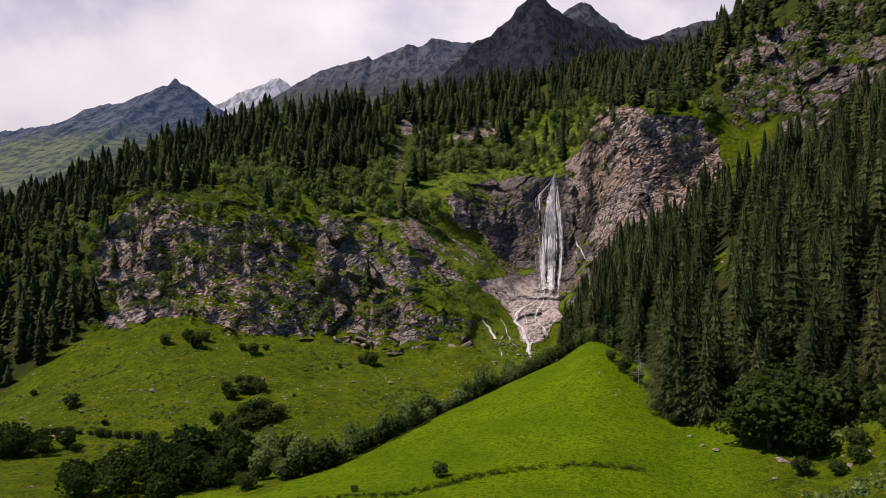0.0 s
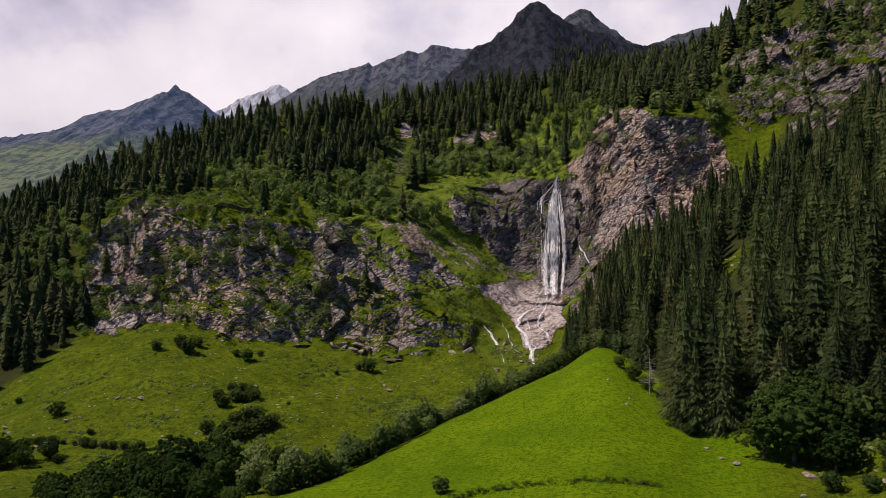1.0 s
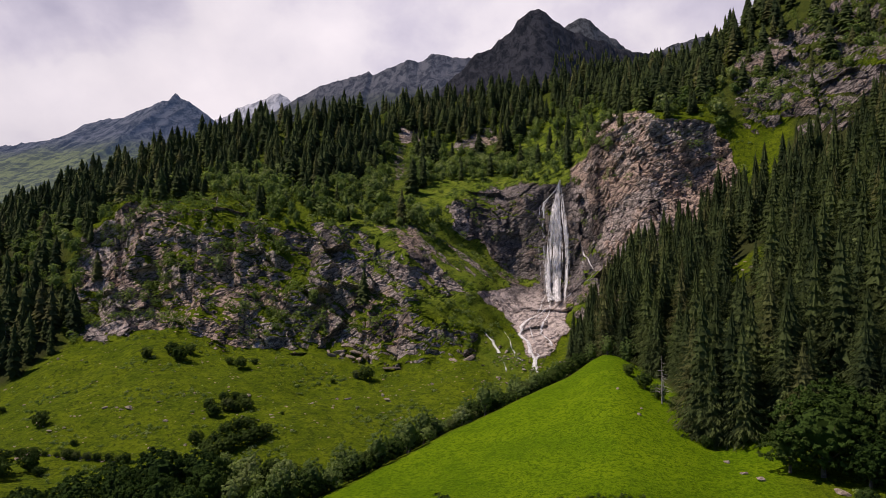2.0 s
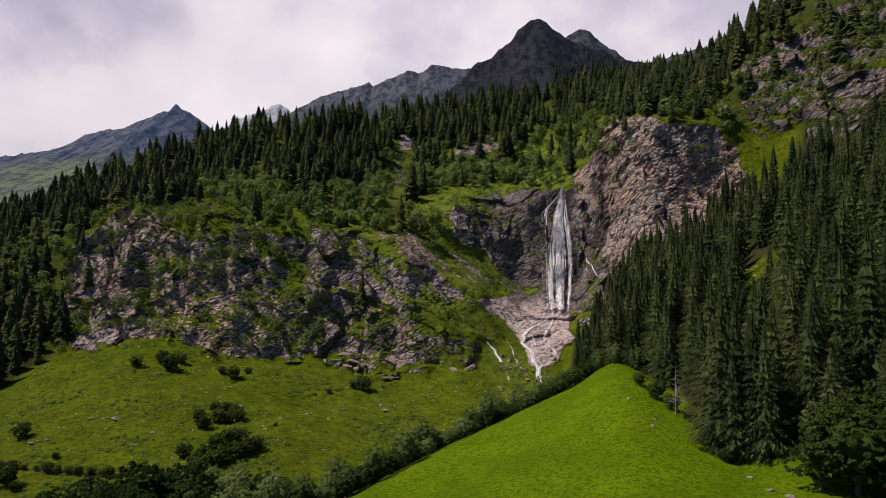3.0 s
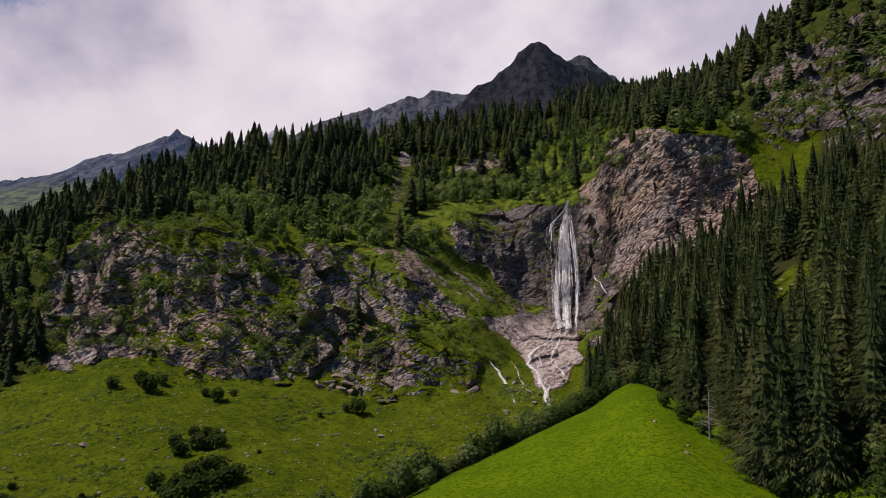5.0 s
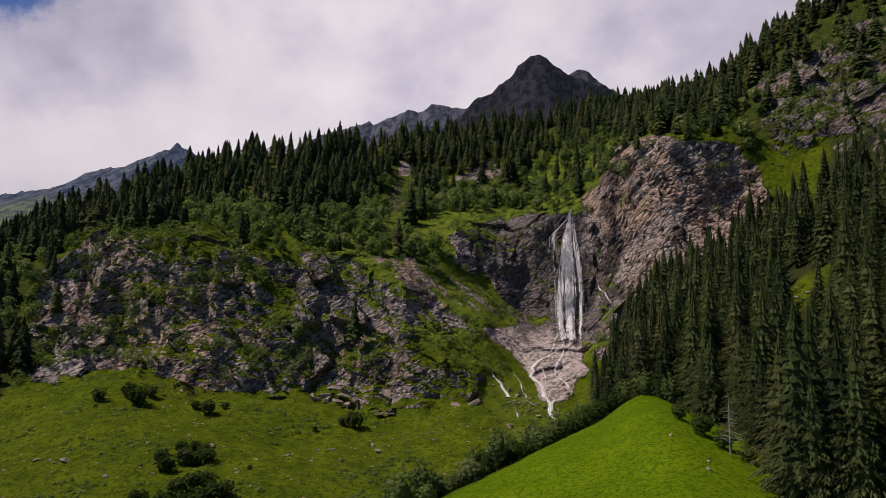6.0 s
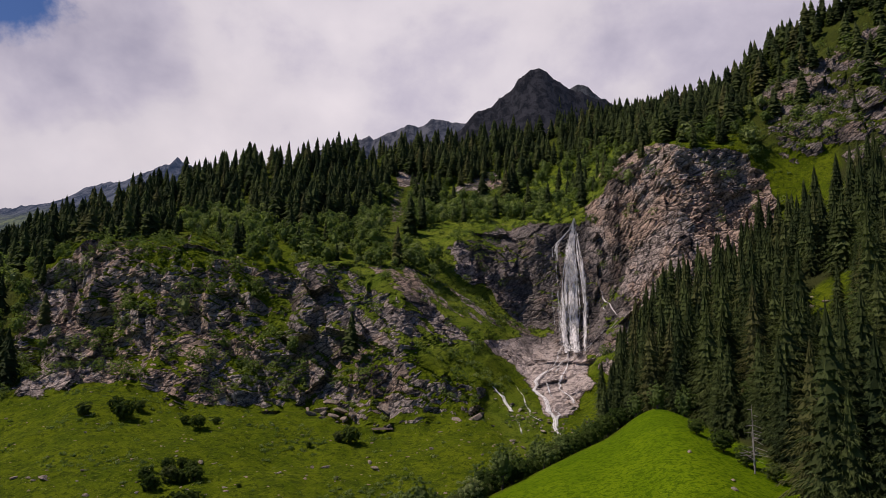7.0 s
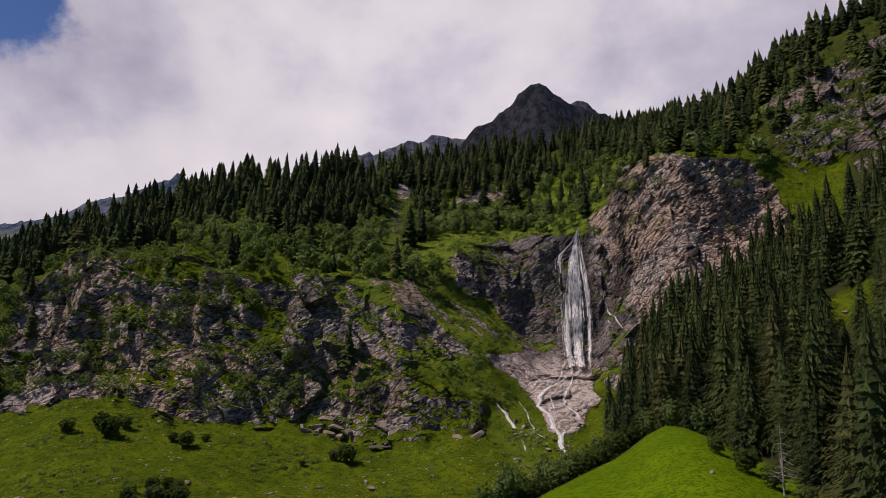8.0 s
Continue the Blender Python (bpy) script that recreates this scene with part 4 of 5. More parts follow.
# scrub that clings to the ledges
tri_area = np.linalg.norm(nrm, axis=-1)
clump = fbm(HX / 17, HY / 17, HZ / 14, 3)
thick = cliff * (0.004 + 0.060 * smooth(0.48, 0.57, clump)) * (1 - 0.5 * eastward)
thick = np.maximum(thick, 0.035 * region(AZ, EL, HIGH_CRAG, 8) * smooth(0.46, 0.56, clump))
thick = np.maximum(thick, 0.012 * region(AZ, EL, FALL_WALL, 4) * smooth(0.52, 0.60, clump) + 0.050 * region(AZ, EL, RED_CRAG, 4) * smooth(0.50, 0.60, clump) * smooth(330, 180, AZ))
thick = np.maximum(thick, 0.018 * rib * smooth(0.50, 0.58, clump) + 0.020 * smooth(0.45, 0.55, clump) * region(AZ, EL, LEAF_ROW, 10) * smooth(6.2, 6.5, VS))
thick = np.maximum(thick, 0.016 * smooth(0.46, 0.56, clump) * smooth(5.8, 6.2, VS) * smooth(-100, -60, AZ))
thick = thick * (1 - apron) * smooth(3.95, 4.1, VS) * (1 - smooth(8.6, 9.0, VS)) * (HY > 240)
r = np.random.RandomState(13)
ic = np.argwhere(r.uniform(0, 1, thick.shape) < thick * tri_area)
spots = [(HX[c, k], HY[c, k], HZ[c, k], 0.14 + 0.46 * r.uniform() ** 1.6) for c, k in ic]
scrub_kinds = [crown(np.random.RandomState(170 + i), 10.0, 4.6, 0.0, 16, 9, 0.62) for i in range(5)]
weedy = 0.10 * np.maximum.reduce([rib, bank, 0.5 * cliff]) * smooth(0.44, 0.56, fbm(HX / 8, HY / 8, HZ / 7, 3)) + 0.05 * smooth(6.3, 6.6, VS) * smooth(-110, -70, AZ) * (1 - smooth(480, 520, AZ)) * smooth(0.40, 0.54, fbm(HX / 8, HY / 8, HZ / 7, 3))
weedy = weedy * (1 - apron) * (1 - smooth(0.5, 0.7, bare)) * (HY > 240) * (VS < 8.6) * smooth(3.95, 4.1, VS)
small = np.argwhere(r.uniform(0, 1, weedy.shape) < weedy * tri_area)
weeds = [(HX[c, k], HY[c, k], HZ[c, k], r.uniform(0.5, 1.3)) for c, k in small]
weed_kinds = [crown(np.random.RandomState(190 + i), 1.7, 1.2, 0.0, 6, 6, 0.36) for i in range(4)]
woods_mesh("slope_weeds", "tufts of fern and low scrub on the steep grass", weed_kinds, weeds, 29, LEAVES)
woods_mesh("ledge_scrub", "low green scrub on the rock ledges", scrub_kinds, spots, 9, LEAVES)

# woods on the far dark hill
r = np.random.RandomState(31)
spots = []
crest = np.array(crest_of(HILL_Y, DARK))
for _ in range(1900):
    x = r.uniform(60, 560)
    t = r.uniform(0.03 if x < 330 else 0.16, 0.75)
    top = float(np.interp(x, crest[:, 0], crest[:, 1]))
    if t < 0.34 - 0.30 * smooth(150, 260, x) + 0.05 * math.sin(x / 9):
        continue
    spots.append((x, HILL_Y - t * 620, top * (1 - abs(t) ** 0.9) - 6.0, r.uniform(0.6, 1.05)))
woods_mesh("hill_wood", "far dark spruce wood on the hill", [conifer(np.random.RandomState(80 + i), 20.0, 4.2, 7, 4) for i in range(3)], spots, 10, NEEDLES)

# ---- shrubs of the gully and the meadows ----
alder = bush_kit("alder_bush", "dense dark green alder bush beside the stream gully", 5.2, 2.9, 0.2, 52, 30, 0.20, 90, DARK_LEAVES, "bushes along the gully")
birch = bush_kit("birch_tree", "slender grey-green birch in the stream gully", 8.5, 2.5, 0.2, 60, 26, 0.19, 91, LEAVES, "bushes along the gully")
willow = bush_kit("willow_bush", "pale olive-green willow bush beside the stream gully", 5.8, 2.8, 0.2, 52, 30, 0.19, 94, LEAVES, "bushes along the gully")
round_bush = bush_kit("field_bush", "round dark green bush on the rough pasture", 4.2, 2.4, 0.0, 46, 30, 0.19, 92, DARK_LEAVES, "bushes on the pasture")
big_tree = bush_kit("maple_tree", "broad dense dark green maple with a full crown", 12.5, 6.2, 0.3, 270, 25, 0.25, 93, MAPLE_LEAVES, "broad trees by the meadow")
r = np.random.RandomState(55)
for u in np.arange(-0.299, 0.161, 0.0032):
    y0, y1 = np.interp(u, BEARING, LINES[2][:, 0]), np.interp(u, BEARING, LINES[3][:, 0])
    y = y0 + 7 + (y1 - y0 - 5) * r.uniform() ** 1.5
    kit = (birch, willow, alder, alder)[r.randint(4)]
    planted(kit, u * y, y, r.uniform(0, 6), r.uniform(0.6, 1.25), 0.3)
# bushes of the pasture, by bearing and rise, with their size
for a, e, size in (*((-324, -212, 1), (-314, -222, 1.1), (-297, -214, 1.1), (-285, -216, 1), (-271, -212, 1.1), (-277, -204, 0.9), (-303, -202, 0.9), (-290, -198, 0.8), (-337, -259, 1.1), (-326, -273, 1), (-314, -277, 1.1), (-301, -271, 1.2), (-286, -268, 1.25), (-272, -261, 1.2), (-258, -257, 1.25), (-245, -252, 1.1), (-312, -259, 1), (-297, -249, 1.1), (-282, -245, 1.2), (-265, -241, 1.1)),
                   *((-555, -237, 1.35), (-614, -218, 0.6), (-416, -140, 1.15), (-369, -144, 1.6), (-379, -134, 1.3), (-352, -136, 1), (-284, -154, 1.2), (-299, -149, 0.8), (-265, -148, 0.7), (-109, -171, 1.45), (-122, -168, 0.9), (-507, -261, 0.5), (-561, -296, 0.8), (-548, -303, 0.7), (-155, -176, 0.5), (-223, -219, 0.35))):
    x, y, _ = spot(a, e)
    planted(round_bush, x, y, r.uniform(0, 6), size)
for i in range(14):
    planted(round_bush, -123 + 2.7 * i + r.normal(0, 0.6), 207.5 - 0.3 * i, r.uniform(0, 6), r.uniform(0.4, 0.75))
planted(round_bush, -0.5, 121, 1.0, 0.72)
planted(round_bush, -15.5, 117, 2.0, 0.35)
planted(round_bush, -1.5, 103, 2.0, 0.5)
for x, y, size in ((-50, 157, 1.0), (-58, 156, 1.18), (-66, 154, 1.05), (-74, 151, 0.9), (-81, 148, 0.75), (-62, 147, 0.85), (-54, 146, 0.85), (-70, 143, 0.7), (-46, 150, 0.75), (-48, 143, 0.6), (-58, 138, 0.6), (-64, 150, 1.0), (-78, 144, 0.6)):
    planted(big_tree, x, y, r.uniform(0, 6), size)
for x, y, size in ((-128, 192, 0.8), (-121, 188, 0.85), (-134, 186, 0.9), (-116, 192, 0.6), (-126, 184, 0.85), (-118, 183, 0.65), (-110, 196, 0.5), (-140, 192, 0.95), (-112, 187, 0.5), (-133, 196, 0.7), (-124, 196, 0.6)):
    planted(big_tree, x, y, r.uniform(0, 6), size)
for x, y, size in ((63, 129, 1.25), (69, 134, 1.2), (59, 132, 0.8), (67, 123, 0.75), (75, 130, 0.9)):
    planted(big_tree, x, y, r.uniform(0, 6), size)
# paler trees along the foot of the steep wood
for x, y, size in ((57, 154, 1.1), (61, 150, 1.25), (66, 147, 1.2), (70, 142, 1.35), (75, 150, 1.4), (80, 158, 1.5), (72, 165, 1.6), (92, 170, 1.6), (100, 160, 1.5), (104, 185, 1.7),
                   (88, 195, 1.7), (74, 190, 1.5), (64, 205, 1.5), (120, 200, 1.7), (96, 215, 1.6), (54, 215, 1.1), (50, 222, 1.0), (46, 226, 0.9), (58, 170, 0.9)):
    planted(birch, x, y, r.uniform(0, 6), size, 1.5 * size)
for x, y, size in ((50.5, 186, 0.9), (52, 180, 0.8), (49, 195, 0.7), (54, 174, 0.7), (55, 165, 0.8), (52, 150, 0.6), (40, 230, 1.2), (36, 226, 1.1), (32, 222, 1.0), (44, 234, 1.3),
                   (73, 118, 0.8), (78, 116, 1.0), (80, 124, 1.1), (70, 113, 0.7), (84, 112, 0.9), (66, 112, 0.6), (76, 108, 0.7), (88, 120, 1.2), (92, 114, 1.2), (62, 116, 0.7)):
    planted(alder, x, y, r.uniform(0, 6), size)
dropped([alder, birch, willow, round_bush, big_tree])


# ---- stones on the pasture ----
def stone_mesh(seed, mat):
    r = np.random.RandomState(seed)
    bm = bmesh.new()
    bmesh.ops.create_icosphere(bm, subdivisions=2, radius=1.0)
    flat = Vector((r.uniform(1.1, 1.9), r.uniform(0.6, 1.0), r.uniform(0.4, 0.75)))
    planes = [(Vector(r.normal(0, 1, 3)).normalized(), r.uniform(0.34, 0.62)) for _ in range(18)]
    for v in bm.verts:
        for d, h in planes:
            over = v.co.dot(d) - h
            if over > 0:
                v.co -= d * over
        v.co = Vector((v.co.x * flat.x, v.co.y * flat.y, v.co.z * flat.z))
    me = bpy.data.meshes.new("boulder")
    bm.to_mesh(me)
    bm.free()
    me.materials.append(mat)
    return me


stones = [stone_mesh(200 + i, STONE) for i in range(7)]
blocks = [stone_mesh(220 + i, BLOCK) for i in range(7)]
r = np.random.RandomState(66)


def boulder(x, y, size, label="pale grey boulder lying in the pasture grass"):
    ob = new("boulder", (blocks if "cliff" in label else stones)[r.randint(len(stones))])
    ob.matrix_basis = pose(x, y, float(surface(x, y)) + (-0.22 if "huge" in label else 0.12) * size, r.uniform(-15, 15), r.uniform(-15, 15), r.uniform(0, 360)) @ Matrix.Diagonal((size, size, size, 1))
    return tagged(ob, label, "boulder", "boulders on the pasture")


count = 0
while count < 60:
    x, y = r.uniform(-170, 45), r.uniform(205, 315)
    s = float(profile(np.array(x), np.array(y))[1])
    if 3.15 < s < 3.98:
        boulder(x, y, float(np.clip(r.lognormal(-0.55, 0.5), 0.28, 2.0)))
        count += 1
for a, e, size in ((-564, -279, 2.6), (-433, -211, 1.7), (-444, -214, 1), (-468, -212, 1.2), (-537, -243, 1.3), (-520, -236, 0.9), (-382, -229, 1), (-402, -264, 0.9), (-394, -214, 0.7), (-271, -195, 1.4), (-277, -225, 1.3), (-352, -262, 0.9), (-237, -219, 0.8), (-182, -205, 1.1), (-213, -266, 0.5), (-169, -268, 0.5), (-615, -354, 0.9), (-607, -336, 0.6), (-82, -194, 1.3), (-133, -198, 1.4), (-150, -198, 1.1), (-17, -177, 1.2), (-42, -187, 0.7), (-118, -212, 0.8), (-60, -224, 0.8), (-63, -236, 1), (71, -198, 1.3), (76, -168, 1.6), (90, -176, 1.2), (-105, -195, 0.8), (-493, -252, 0.6), (-299, -185, 0.6)):
    x, y, _ = spot(a, e)
    boulder(x, y, size)
    for _ in range(3):
        boulder(x + r.normal(0, 1.6 + size), y + r.normal(0, 1.2), 0.35 * size * r.uniform(0.6, 1.2))
spots = []
while len(spots) < 260:
    x, y = r.uniform(-170, 45), r.uniform(205, 315)
    if 3.15 < float(profile(np.array(x), np.array(y))[1]) < 3.98:
        spots.append((x, y, float(surface(x, y)) + 0.3, r.uniform(0.25, 0.75)))
stone_kinds = []
for me in stones:
    me.calc_loop_triangles()
    stone_kinds.append((np.array([v.co for v in me.vertices]), np.array([t.vertices for t in me.loop_triangles])))
tagged(woods_mesh("pasture_stones", "small pale stones strewn over the pasture grass", stone_kinds, spots, 19, STONE), "small pale stones strewn over the pasture grass", "stones", kind="stuff")
for a, e, size in ((233, -186, 0.7), (265, -209, 0.8), (260, -220, 0.8), (371, -281, 0.9), (388, -295, 0.8), (406, -305, 1.1), (493, -344, 0.8), (509, -316, 1.4), (637, -303, 0.8), (588, -229, 1.3), (600, -231, 1.2), (613, -223, 1), (596, -240, 1), (617, -237, 0.8)):
    x, y, _ = spot(a, e)
    boulder(x, y, size, "weathered grey boulder with moss at the meadow's edge")


# ---- falling water ----
def strand(name, path, width, body, parent, label=""):
    """A ribbon of water that follows a path of places, thick in the middle and thin at its edges."""
    path = [Vector(p) for p in path]
    dense = []
    for p, q in zip(path, path[1:]):
        k = max(2, int((q - p).length / 1.5))
        dense += [p.lerp(q, i / k) for i in range(k)]
    dense.append(path[-1])
    r = np.random.RandomState(len(dense) * 7 + int(width * 10))
    V, A, B, d = [], [], [], 0.0
    for i, p in enumerate(dense):
        w_ = width * (0.14 + 0.86 * float(smooth(0, 0.45, i / len(dense)))) * (0.55 + 0.9 * float(fbm(i / 4.0, width, 0.0, 2)))
        sway = (0.10 if width < 3 else 0.03) * width * (float(fbm(i / 5.0, 4.0 + width, 1.0, 3)) - 0.5) * 2
        d += (p - dense[i - 1]).length if i else 0
        for k in range(7):
            e = k / 3 - 1
            bulge = 0.35 * w_ * (1 - e * e) ** 0.5
            V.append((p.x + sway + e * w_ / 2 + r.normal(0, 0.05), p.y - bulge * 0.6, p.z + bulge * 0.25))
            A.append((e * w_ / 2 + 3.1 * width, d, 0.0))
            B.append(body - 0.5 * abs(e) ** 2)
    f = grid_faces(len(dense), 7)
    me = mesh_of(name, V, f, WATER, {"flow": A, "body": B}, True)
    return part(name, me, parent, label)


# fallen blocks at the foot of the cliff
for x, y, size in ((-40, 304, 3.2), (-44, 306, 2.6), (-38, 308, 3.4), (-46, 309, 2.8), (-42, 311, 3.6), (-36, 304, 2.2), (-48, 305, 2.0), (-33, 306, 2.4), (-43, 302, 1.6), (-38, 301, 1.4), (-50, 309, 2.2)):
    boulder(x, y, size, "angular rusty brown block fallen below the cliff")
for a, e, size in ((5, -136, 7.5), (35, -126, 6), (-23, -133, 5), (14, -113, 5)):
    x, y, _ = spot(a, e)
    boulder(x, y, size, "huge smooth grey rock at the foot of the cliff")
for a, e, size in ((404, 1, 1.2), (410, -9, 1.5), (419, -6, 1), (427, -16, 1.3), (415, -20, 1.1), (409, 9, 0.9), (422, -24, 0.9)):
    x, y, _ = spot(a, e)
    boulder(x, y, size, "pale broken stone in a clearing of the wood")
for x, y, size in ((0, 308, 7.5), (7, 310, 6.0), (-6, 309, 5.0), (3, 304, 4.0), (11, 307, 3.5), (-16, 306, 4.0), (-22, 307, 5.0)):
    boulder(x, y, size, "huge smooth grey rock at the foot of the cliff")
# the remains of a dry stone wall below the pasture, with bushes in it
for i in range(44):
    x = -122 + 30 * i / 43 + r.normal(0, 0.3)
    boulder(x, 206 - 0.12 * (x + 108) + r.normal(0, 0.4), r.uniform(0.35, 0.8), "grey stone of a tumbled field wall")
for _ in range(26):
    boulder(r.uniform(66, 92), r.uniform(106, 132), r.uniform(0.3, 0.9), "pale stone in the rough edge of the wood")
for _ in range(60):
    k = r.uniform(0, 1)
    boulder(20 + 22 * k + r.normal(0, 4), 318 - 38 * k + r.normal(0, 5), r.uniform(0.3, 1.3), "pale washed stone beside the stream")


# ---- a low timber shelter under the cliff ----
def shelter():
    """Sloping plank roof on four posts, half sunk against the rock."""
    e = new("timber_shelter")
    wide, deep = 7.0, 3.0
    for i in range(9):
        x = -wide / 2 + wide * (i + 0.5) / 9
        bm = bmesh.new()
        bmesh.ops.create_cube(bm, size=1.0)
        for v in bm.verts:
            v.co = Vector((x + v.co.x * wide / 9.6, v.co.y * deep, 1.75 + 0.06 * v.co.z + 0.28 * v.co.y + 0.03 * (i % 2)))
        me = bpy.data.meshes.new("roof_board")
        bm.to_mesh(me)
        bm.free()
        me.materials.append(BARK)
        part("roof_board", me, e)
    for x in (-3.2, 3.2):
        for y in (-1.3, 1.3):
            part("post", mesh_of("shelter_post", *limb((x, y, -0.8), (x, y, 1.70 + 0.093 * y), 0.12, 0.10, 6), BARK), e)
    return tagged(e, "low weathered timber shelter with a plank roof below the cliff", "shelter")


x, y, z = spot(-73, -157)
settle(shelter(), x, y, 0.25)

# ---- bare dead trees ----
def dead_tree(height, seed):
    r = np.random.RandomState(seed)
    e = new("dead_tree")
    part("trunk", mesh_of("dead_trunk", *merged([limb((0, 0, -0.5), (0.2, 0.1, height * 0.5), 0.17, 0.10, 6), limb((0.2, 0.1, height * 0.5), (0.5, 0.3, height), 0.10, 0.02, 6)]), DEAD_WOOD), e)
    for i in range(26):
        h, a = height * r.uniform(0.18, 0.95), r.uniform(0, 6.28)
        long = (1.05 - h / height) * height * 0.24 + 0.4
        foot = (0.18, 0.12, h)
        tip = (long * math.cos(a), long * math.sin(a), h + long * r.uniform(-0.35, 0.3))
        part("branch", mesh_of("dead_branch", *limb(foot, tip, 0.050, 0.018, 4), DEAD_WOOD), e)
    return tagged(e, "bleached bare dead spruce at the wood edge", "tree", "dead trees")


for x, y, h, seed in ((51.5, 176, 11.5, 1), (53, 179, 7.0, 2), (-188, 300, 22.0, 3), (-185, 301, 15.0, 4)):
    settle(dead_tree(h, seed), x, y, 0.7 * seed)

# ---- rough tufts along the field banks, the gully and the pasture ----
tuft_kinds = [crown(np.random.RandomState(300 + i), 0.7, 0.60, 0.0, 6, 6, 0.17) for i in range(4)]
spots = []
for x in np.arange(-36, 36, 0.2):
    for y0, bend in ((118.0, 0.0), (104.0, 3.0)):
        y = y0 + 4 * math.sin(x / 17 + bend) + 2 * math.sin(x / 6.0) - 0.05 * x + r.normal(0, 0.25)
        if fbm(x / 6.0, bend, 2.0, 2) > 0.30:
            spots.append((x, y, float(surface(x, y)), r.uniform(0.35, 0.75)))
woods_mesh("bank_tufts", "dark uncut grass along low field banks", tuft_kinds, spots, 14, DARK_LEAVES)
sx, sy, sz, ss, su, pick, sizes = scatter(-190, 45, 160, 318, 2.2, 15)
rank = fbm(sx / 13, sy / 13, 6.0, 3)
ok = np.nonzero((ss > 2.75) & (ss < 4.0) & (su < 0.16) & (pick < 0.03 + 0.75 * smooth(0.60, 0.72, rank)))[0]
woods_mesh("pasture_tufts", "rank weeds and fern tufts on the pasture", tuft_kinds, [(sx[i], sy[i], sz[i], 0.7 + 0.9 * sizes[i]) for i in ok], 16, LEAVES)
sx, sy, sz, ss, su, pick, sizes = scatter(50, 130, 92, 140, 1.5, 17)
rank = fbm(sx / 7, sy / 7, 6.0, 3)
ok = np.nonzero((su > 0.44 + 0.16 * rank) & (pick < 1.5 * smooth(0.42, 0.62, rank)))[0]
woods_mesh("wood_edge_weeds", "rank green weeds below the wood", tuft_kinds, [(sx[i], sy[i], sz[i], 0.8 + 1.2 * sizes[i]) for i in ok], 18, LEAVES)

# ---- waterfall ----
fall = tagged(new("waterfall"), "tall white waterfall breaking over a dark rock wall", "waterfall")


def falling(points, off):
    """The way of falling water: along bearings and rises, always clear of the face and never back into it."""
    out, last = [], 1000.0
    for a, e in points:
        x, y, z = spot(a, e, 5.0)
        last = min(last, y - off)
        out.append((a / 1000 * last, last, 60 + e / 1000 * last))
    return out


def slide(points, off=0.45):
    """Shallow water that lies on the rock along bearings and rises."""
    out = []
    for (a0, e0), (a1, e1) in zip(points, points[1:]):
        for k in range(3):
            x, y, z = spot(a0 + (a1 - a0) * k / 3, e0 + (e1 - e0) * k / 3, 2.0)
            out.append((x, y - off, z + 0.5 * off))
    return out


# the edges of the fan; threads of water hang between them
LEFT_EDGE = np.array(((166, 114), (160, 94), (153, 73), (150, 43), (147, 9), (146, -24), (149, -60)), float)
RIGHT_EDGE = np.array(((168, 114), (170, 89), (172, 64), (176, 35), (178, 1), (175, -33), (171, -60)), float)
r = np.random.RandomState(78)
for i in range(40):
    w0 = float(np.clip(r.normal(0.52, 0.24), 0.0, 1.0))
    k0 = 0.0 if i < 12 else r.uniform(0.0, 3.6)
    k1 = min(6.0, k0 + r.uniform(2.2, 6.0))
    ks = np.linspace(k0, k1, 9)
    w1 = w0 + r.normal(0, 0.06)
    way_ = []
    for k in ks:
        mix_ = w0 + (w1 - w0) * (k - k0) / (k1 - k0) + 0.03 * math.sin(2.3 * k + i)
        ends = [[float(np.interp(k, np.arange(7), edge[:, c])) for c in (0, 1)] for edge in (LEFT_EDGE, RIGHT_EDGE)]
        way_.append(tuple(p + (q - p) * mix_ for p, q in zip(*ends)))
    strand("main_fall", falling(way_, 0.7 + 0.5 * r.uniform()), *((r.uniform(2.6, 5.2), r.uniform(0.06, 0.18)) if i % 2 else (r.uniform(0.8, 1.8), r.uniform(0.14, 0.34) - 0.2 * abs(w0 - 0.5))), fall, "white thread of the main jet")
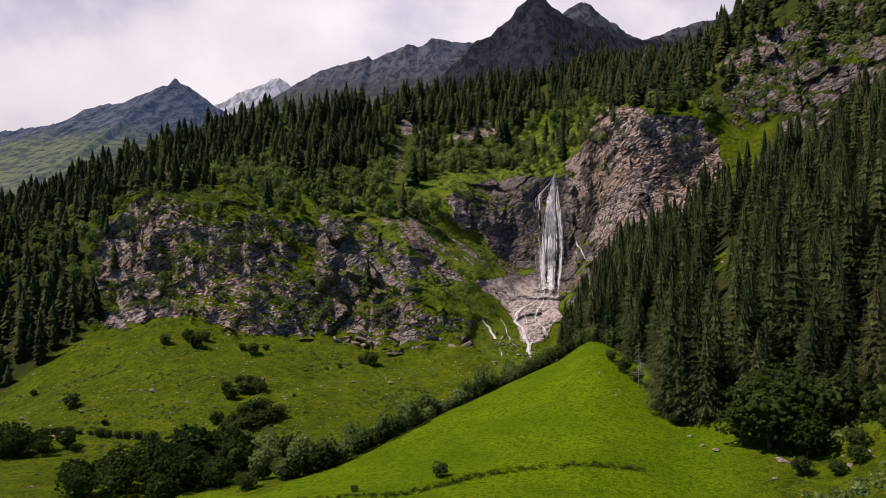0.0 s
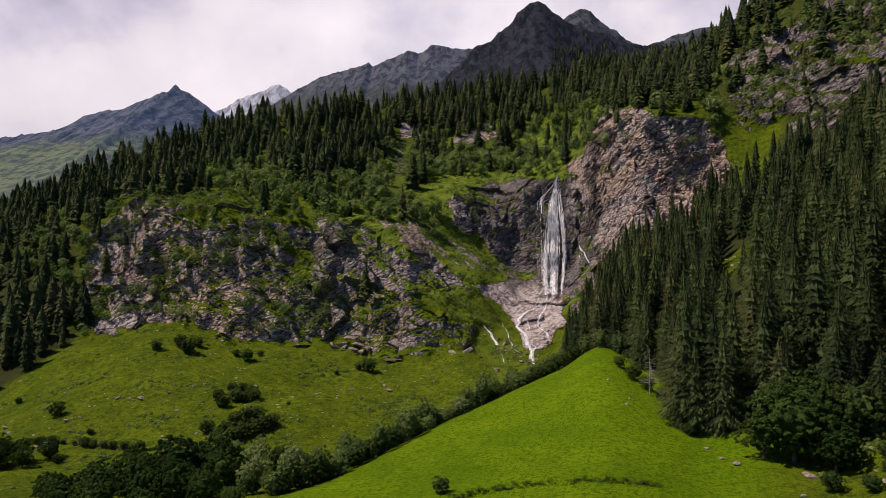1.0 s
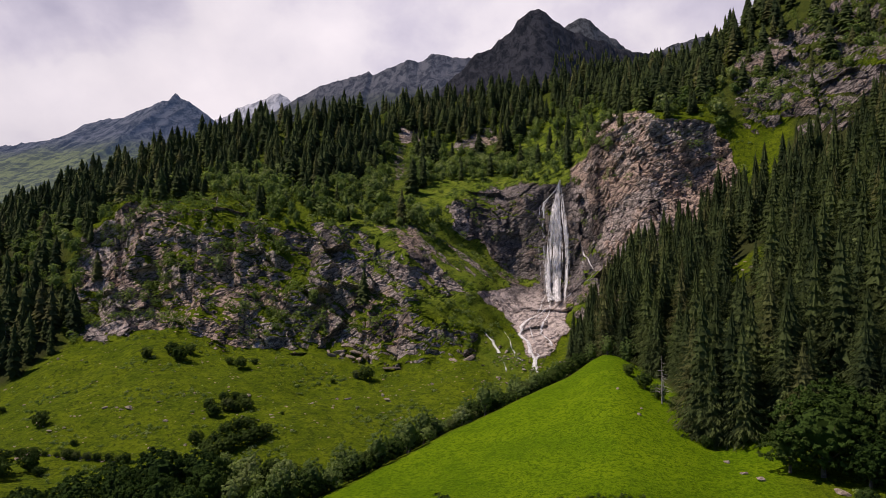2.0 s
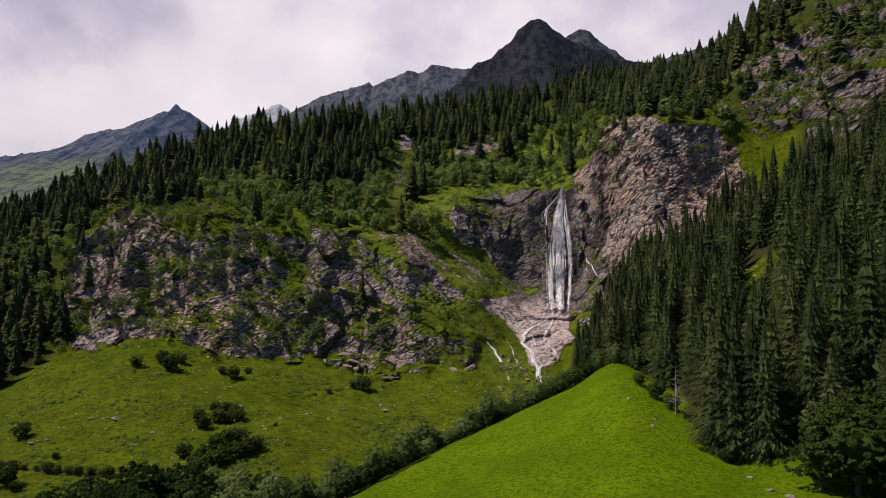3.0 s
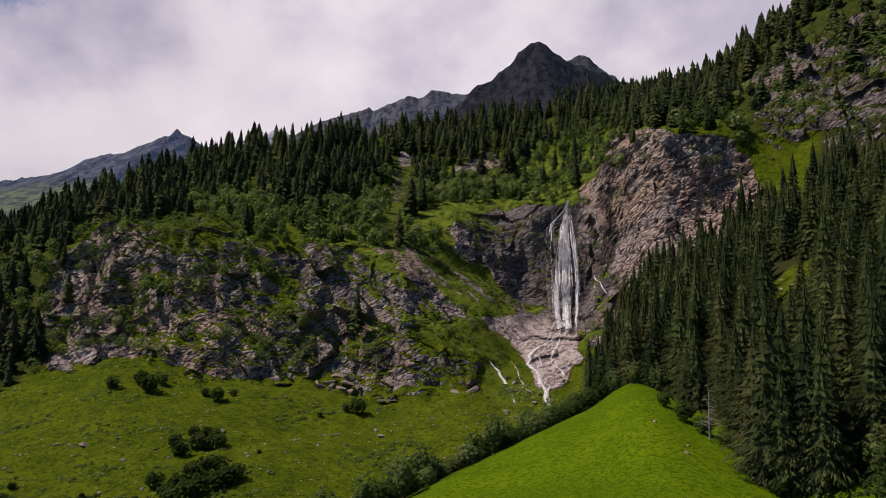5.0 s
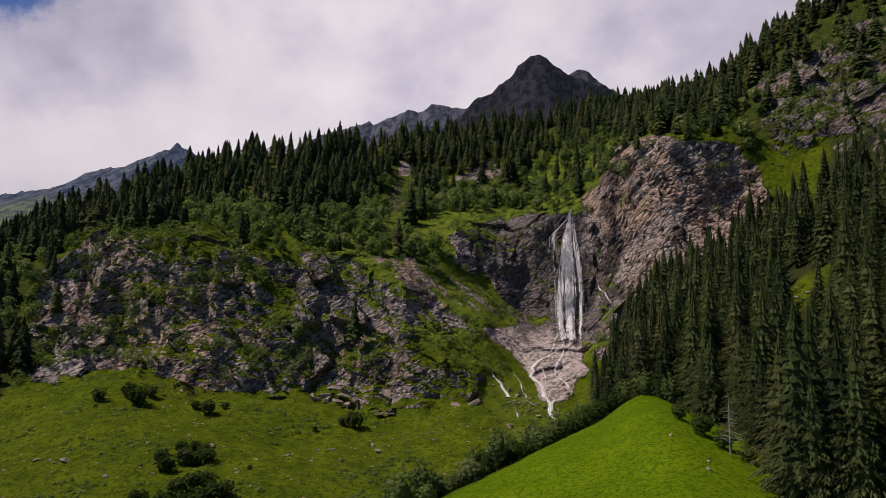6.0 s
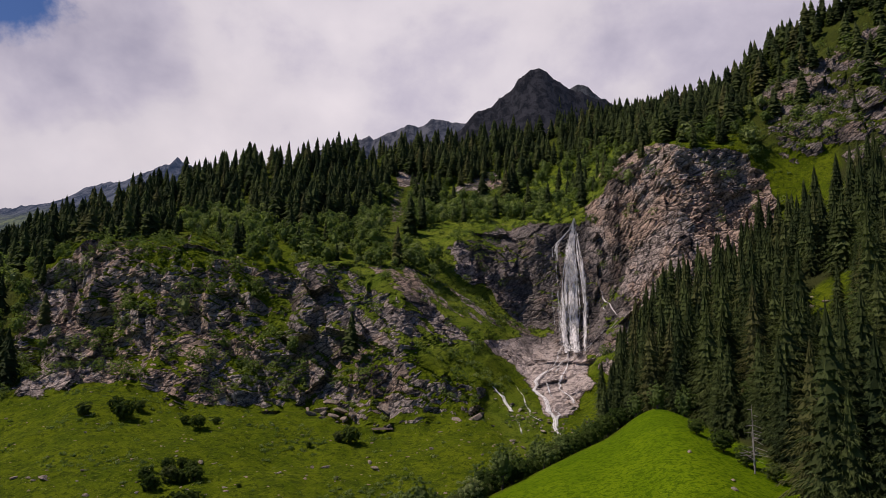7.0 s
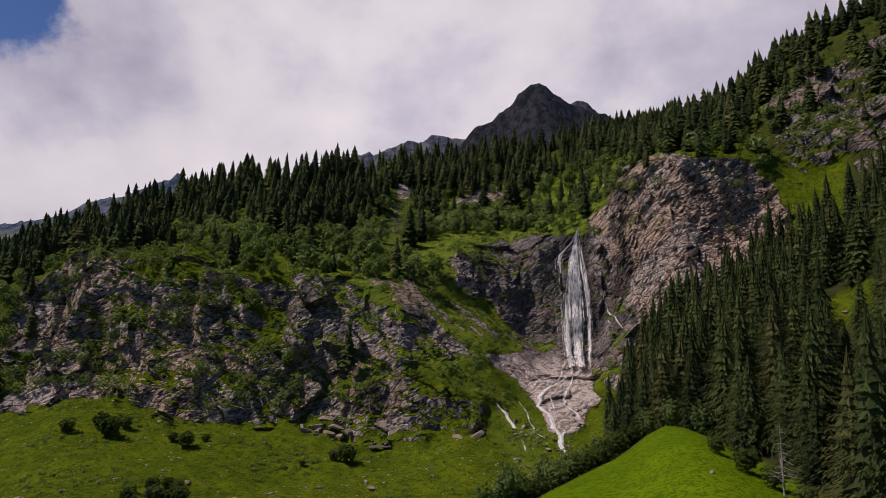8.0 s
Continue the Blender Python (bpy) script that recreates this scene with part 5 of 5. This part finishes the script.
for path, wide, body in (
    (((166, 113), (162, 100), (154, 91), (144, 81), (141, 67)), 1.5, 0.26), (((166, 112), (160, 99), (150, 87), (144, 75), (144, 58)), 1.0, 0.22), (((165, 109), (157, 94), (147, 84), (138, 75), (138, 63)), 0.8, 0.16)):
    strand("main_fall", falling(path, 1.2), wide, body, fall, "white water leaping from the lip")
for path, wide, body in (
    (((142, 73), (143, 35), (144, -8), (144, -50)), 3.5, 0.06),
    (((150, 39), (149, 1), (149, -41), (150, -62)), 4, 0.14),
    (((171, 94), (174, 68), (177, 35), (176, -8), (173, -50)), 3, 0.16),
    (((138, 51), (137, 18), (138, -24)), 2.4, 0),
    (((147, 35), (146, -8), (147, -54)), 2.6, 0.1),
    (((162, 18), (161, -24), (161, -62)), 3.6, 0.26)):
    strand("side_fall", falling(path, 0.8), wide, body, fall, "thin veil of spray")
for path, wide, body in (
    (((161, -62), (144, -75), (123, -84), (113, -92), (107, -107), (117, -117), (123, -134), (128, -147), (130, -165)), 2.6, 0.3),
    (((161, -62), (149, -79), (138, -96), (137, -106), (149, -117), (154, -127)), 1.9, 0.24),
    (((128, -131), (133, -138), (127, -149), (133, -166)), 1.8, 0.26),
    (((147, -50), (138, -67), (130, -82)), 2, 0.1),
    (((153, -54), (150, -67), (140, -79), (127, -90)), 1.8, 0.12),
    (((119, -88), (123, -105), (130, -126)), 1.3, 0.12),
    (((194, 28), (199, 9), (206, -3), (213, -21)), 1.8, 0.22),
    (((213, -21), (201, -33), (189, -41)), 1.6, 0.14),
    (((198, 14), (198, -8), (187, -33)), 1.2, 0.06),
    (((164, -60), (174, -54), (185, -46)), 1.4, 0.08)):
    strand("cascade", slide(path), wide, body, fall, "white water sliding over pale slabs")
for path, wide, body in (
    (((57, -103), (66, -113), (74, -126), (80, -137)), 1.8, 0.3),
    (((86, -102), (96, -122), (100, -138), (115, -149)), 1.1, 0.18),
    (((80, -137), (85, -151), (92, -168)), 1.2, 0.06)):
    strand("side_stream", slide(path), wide, body, fall, "narrow white side stream")
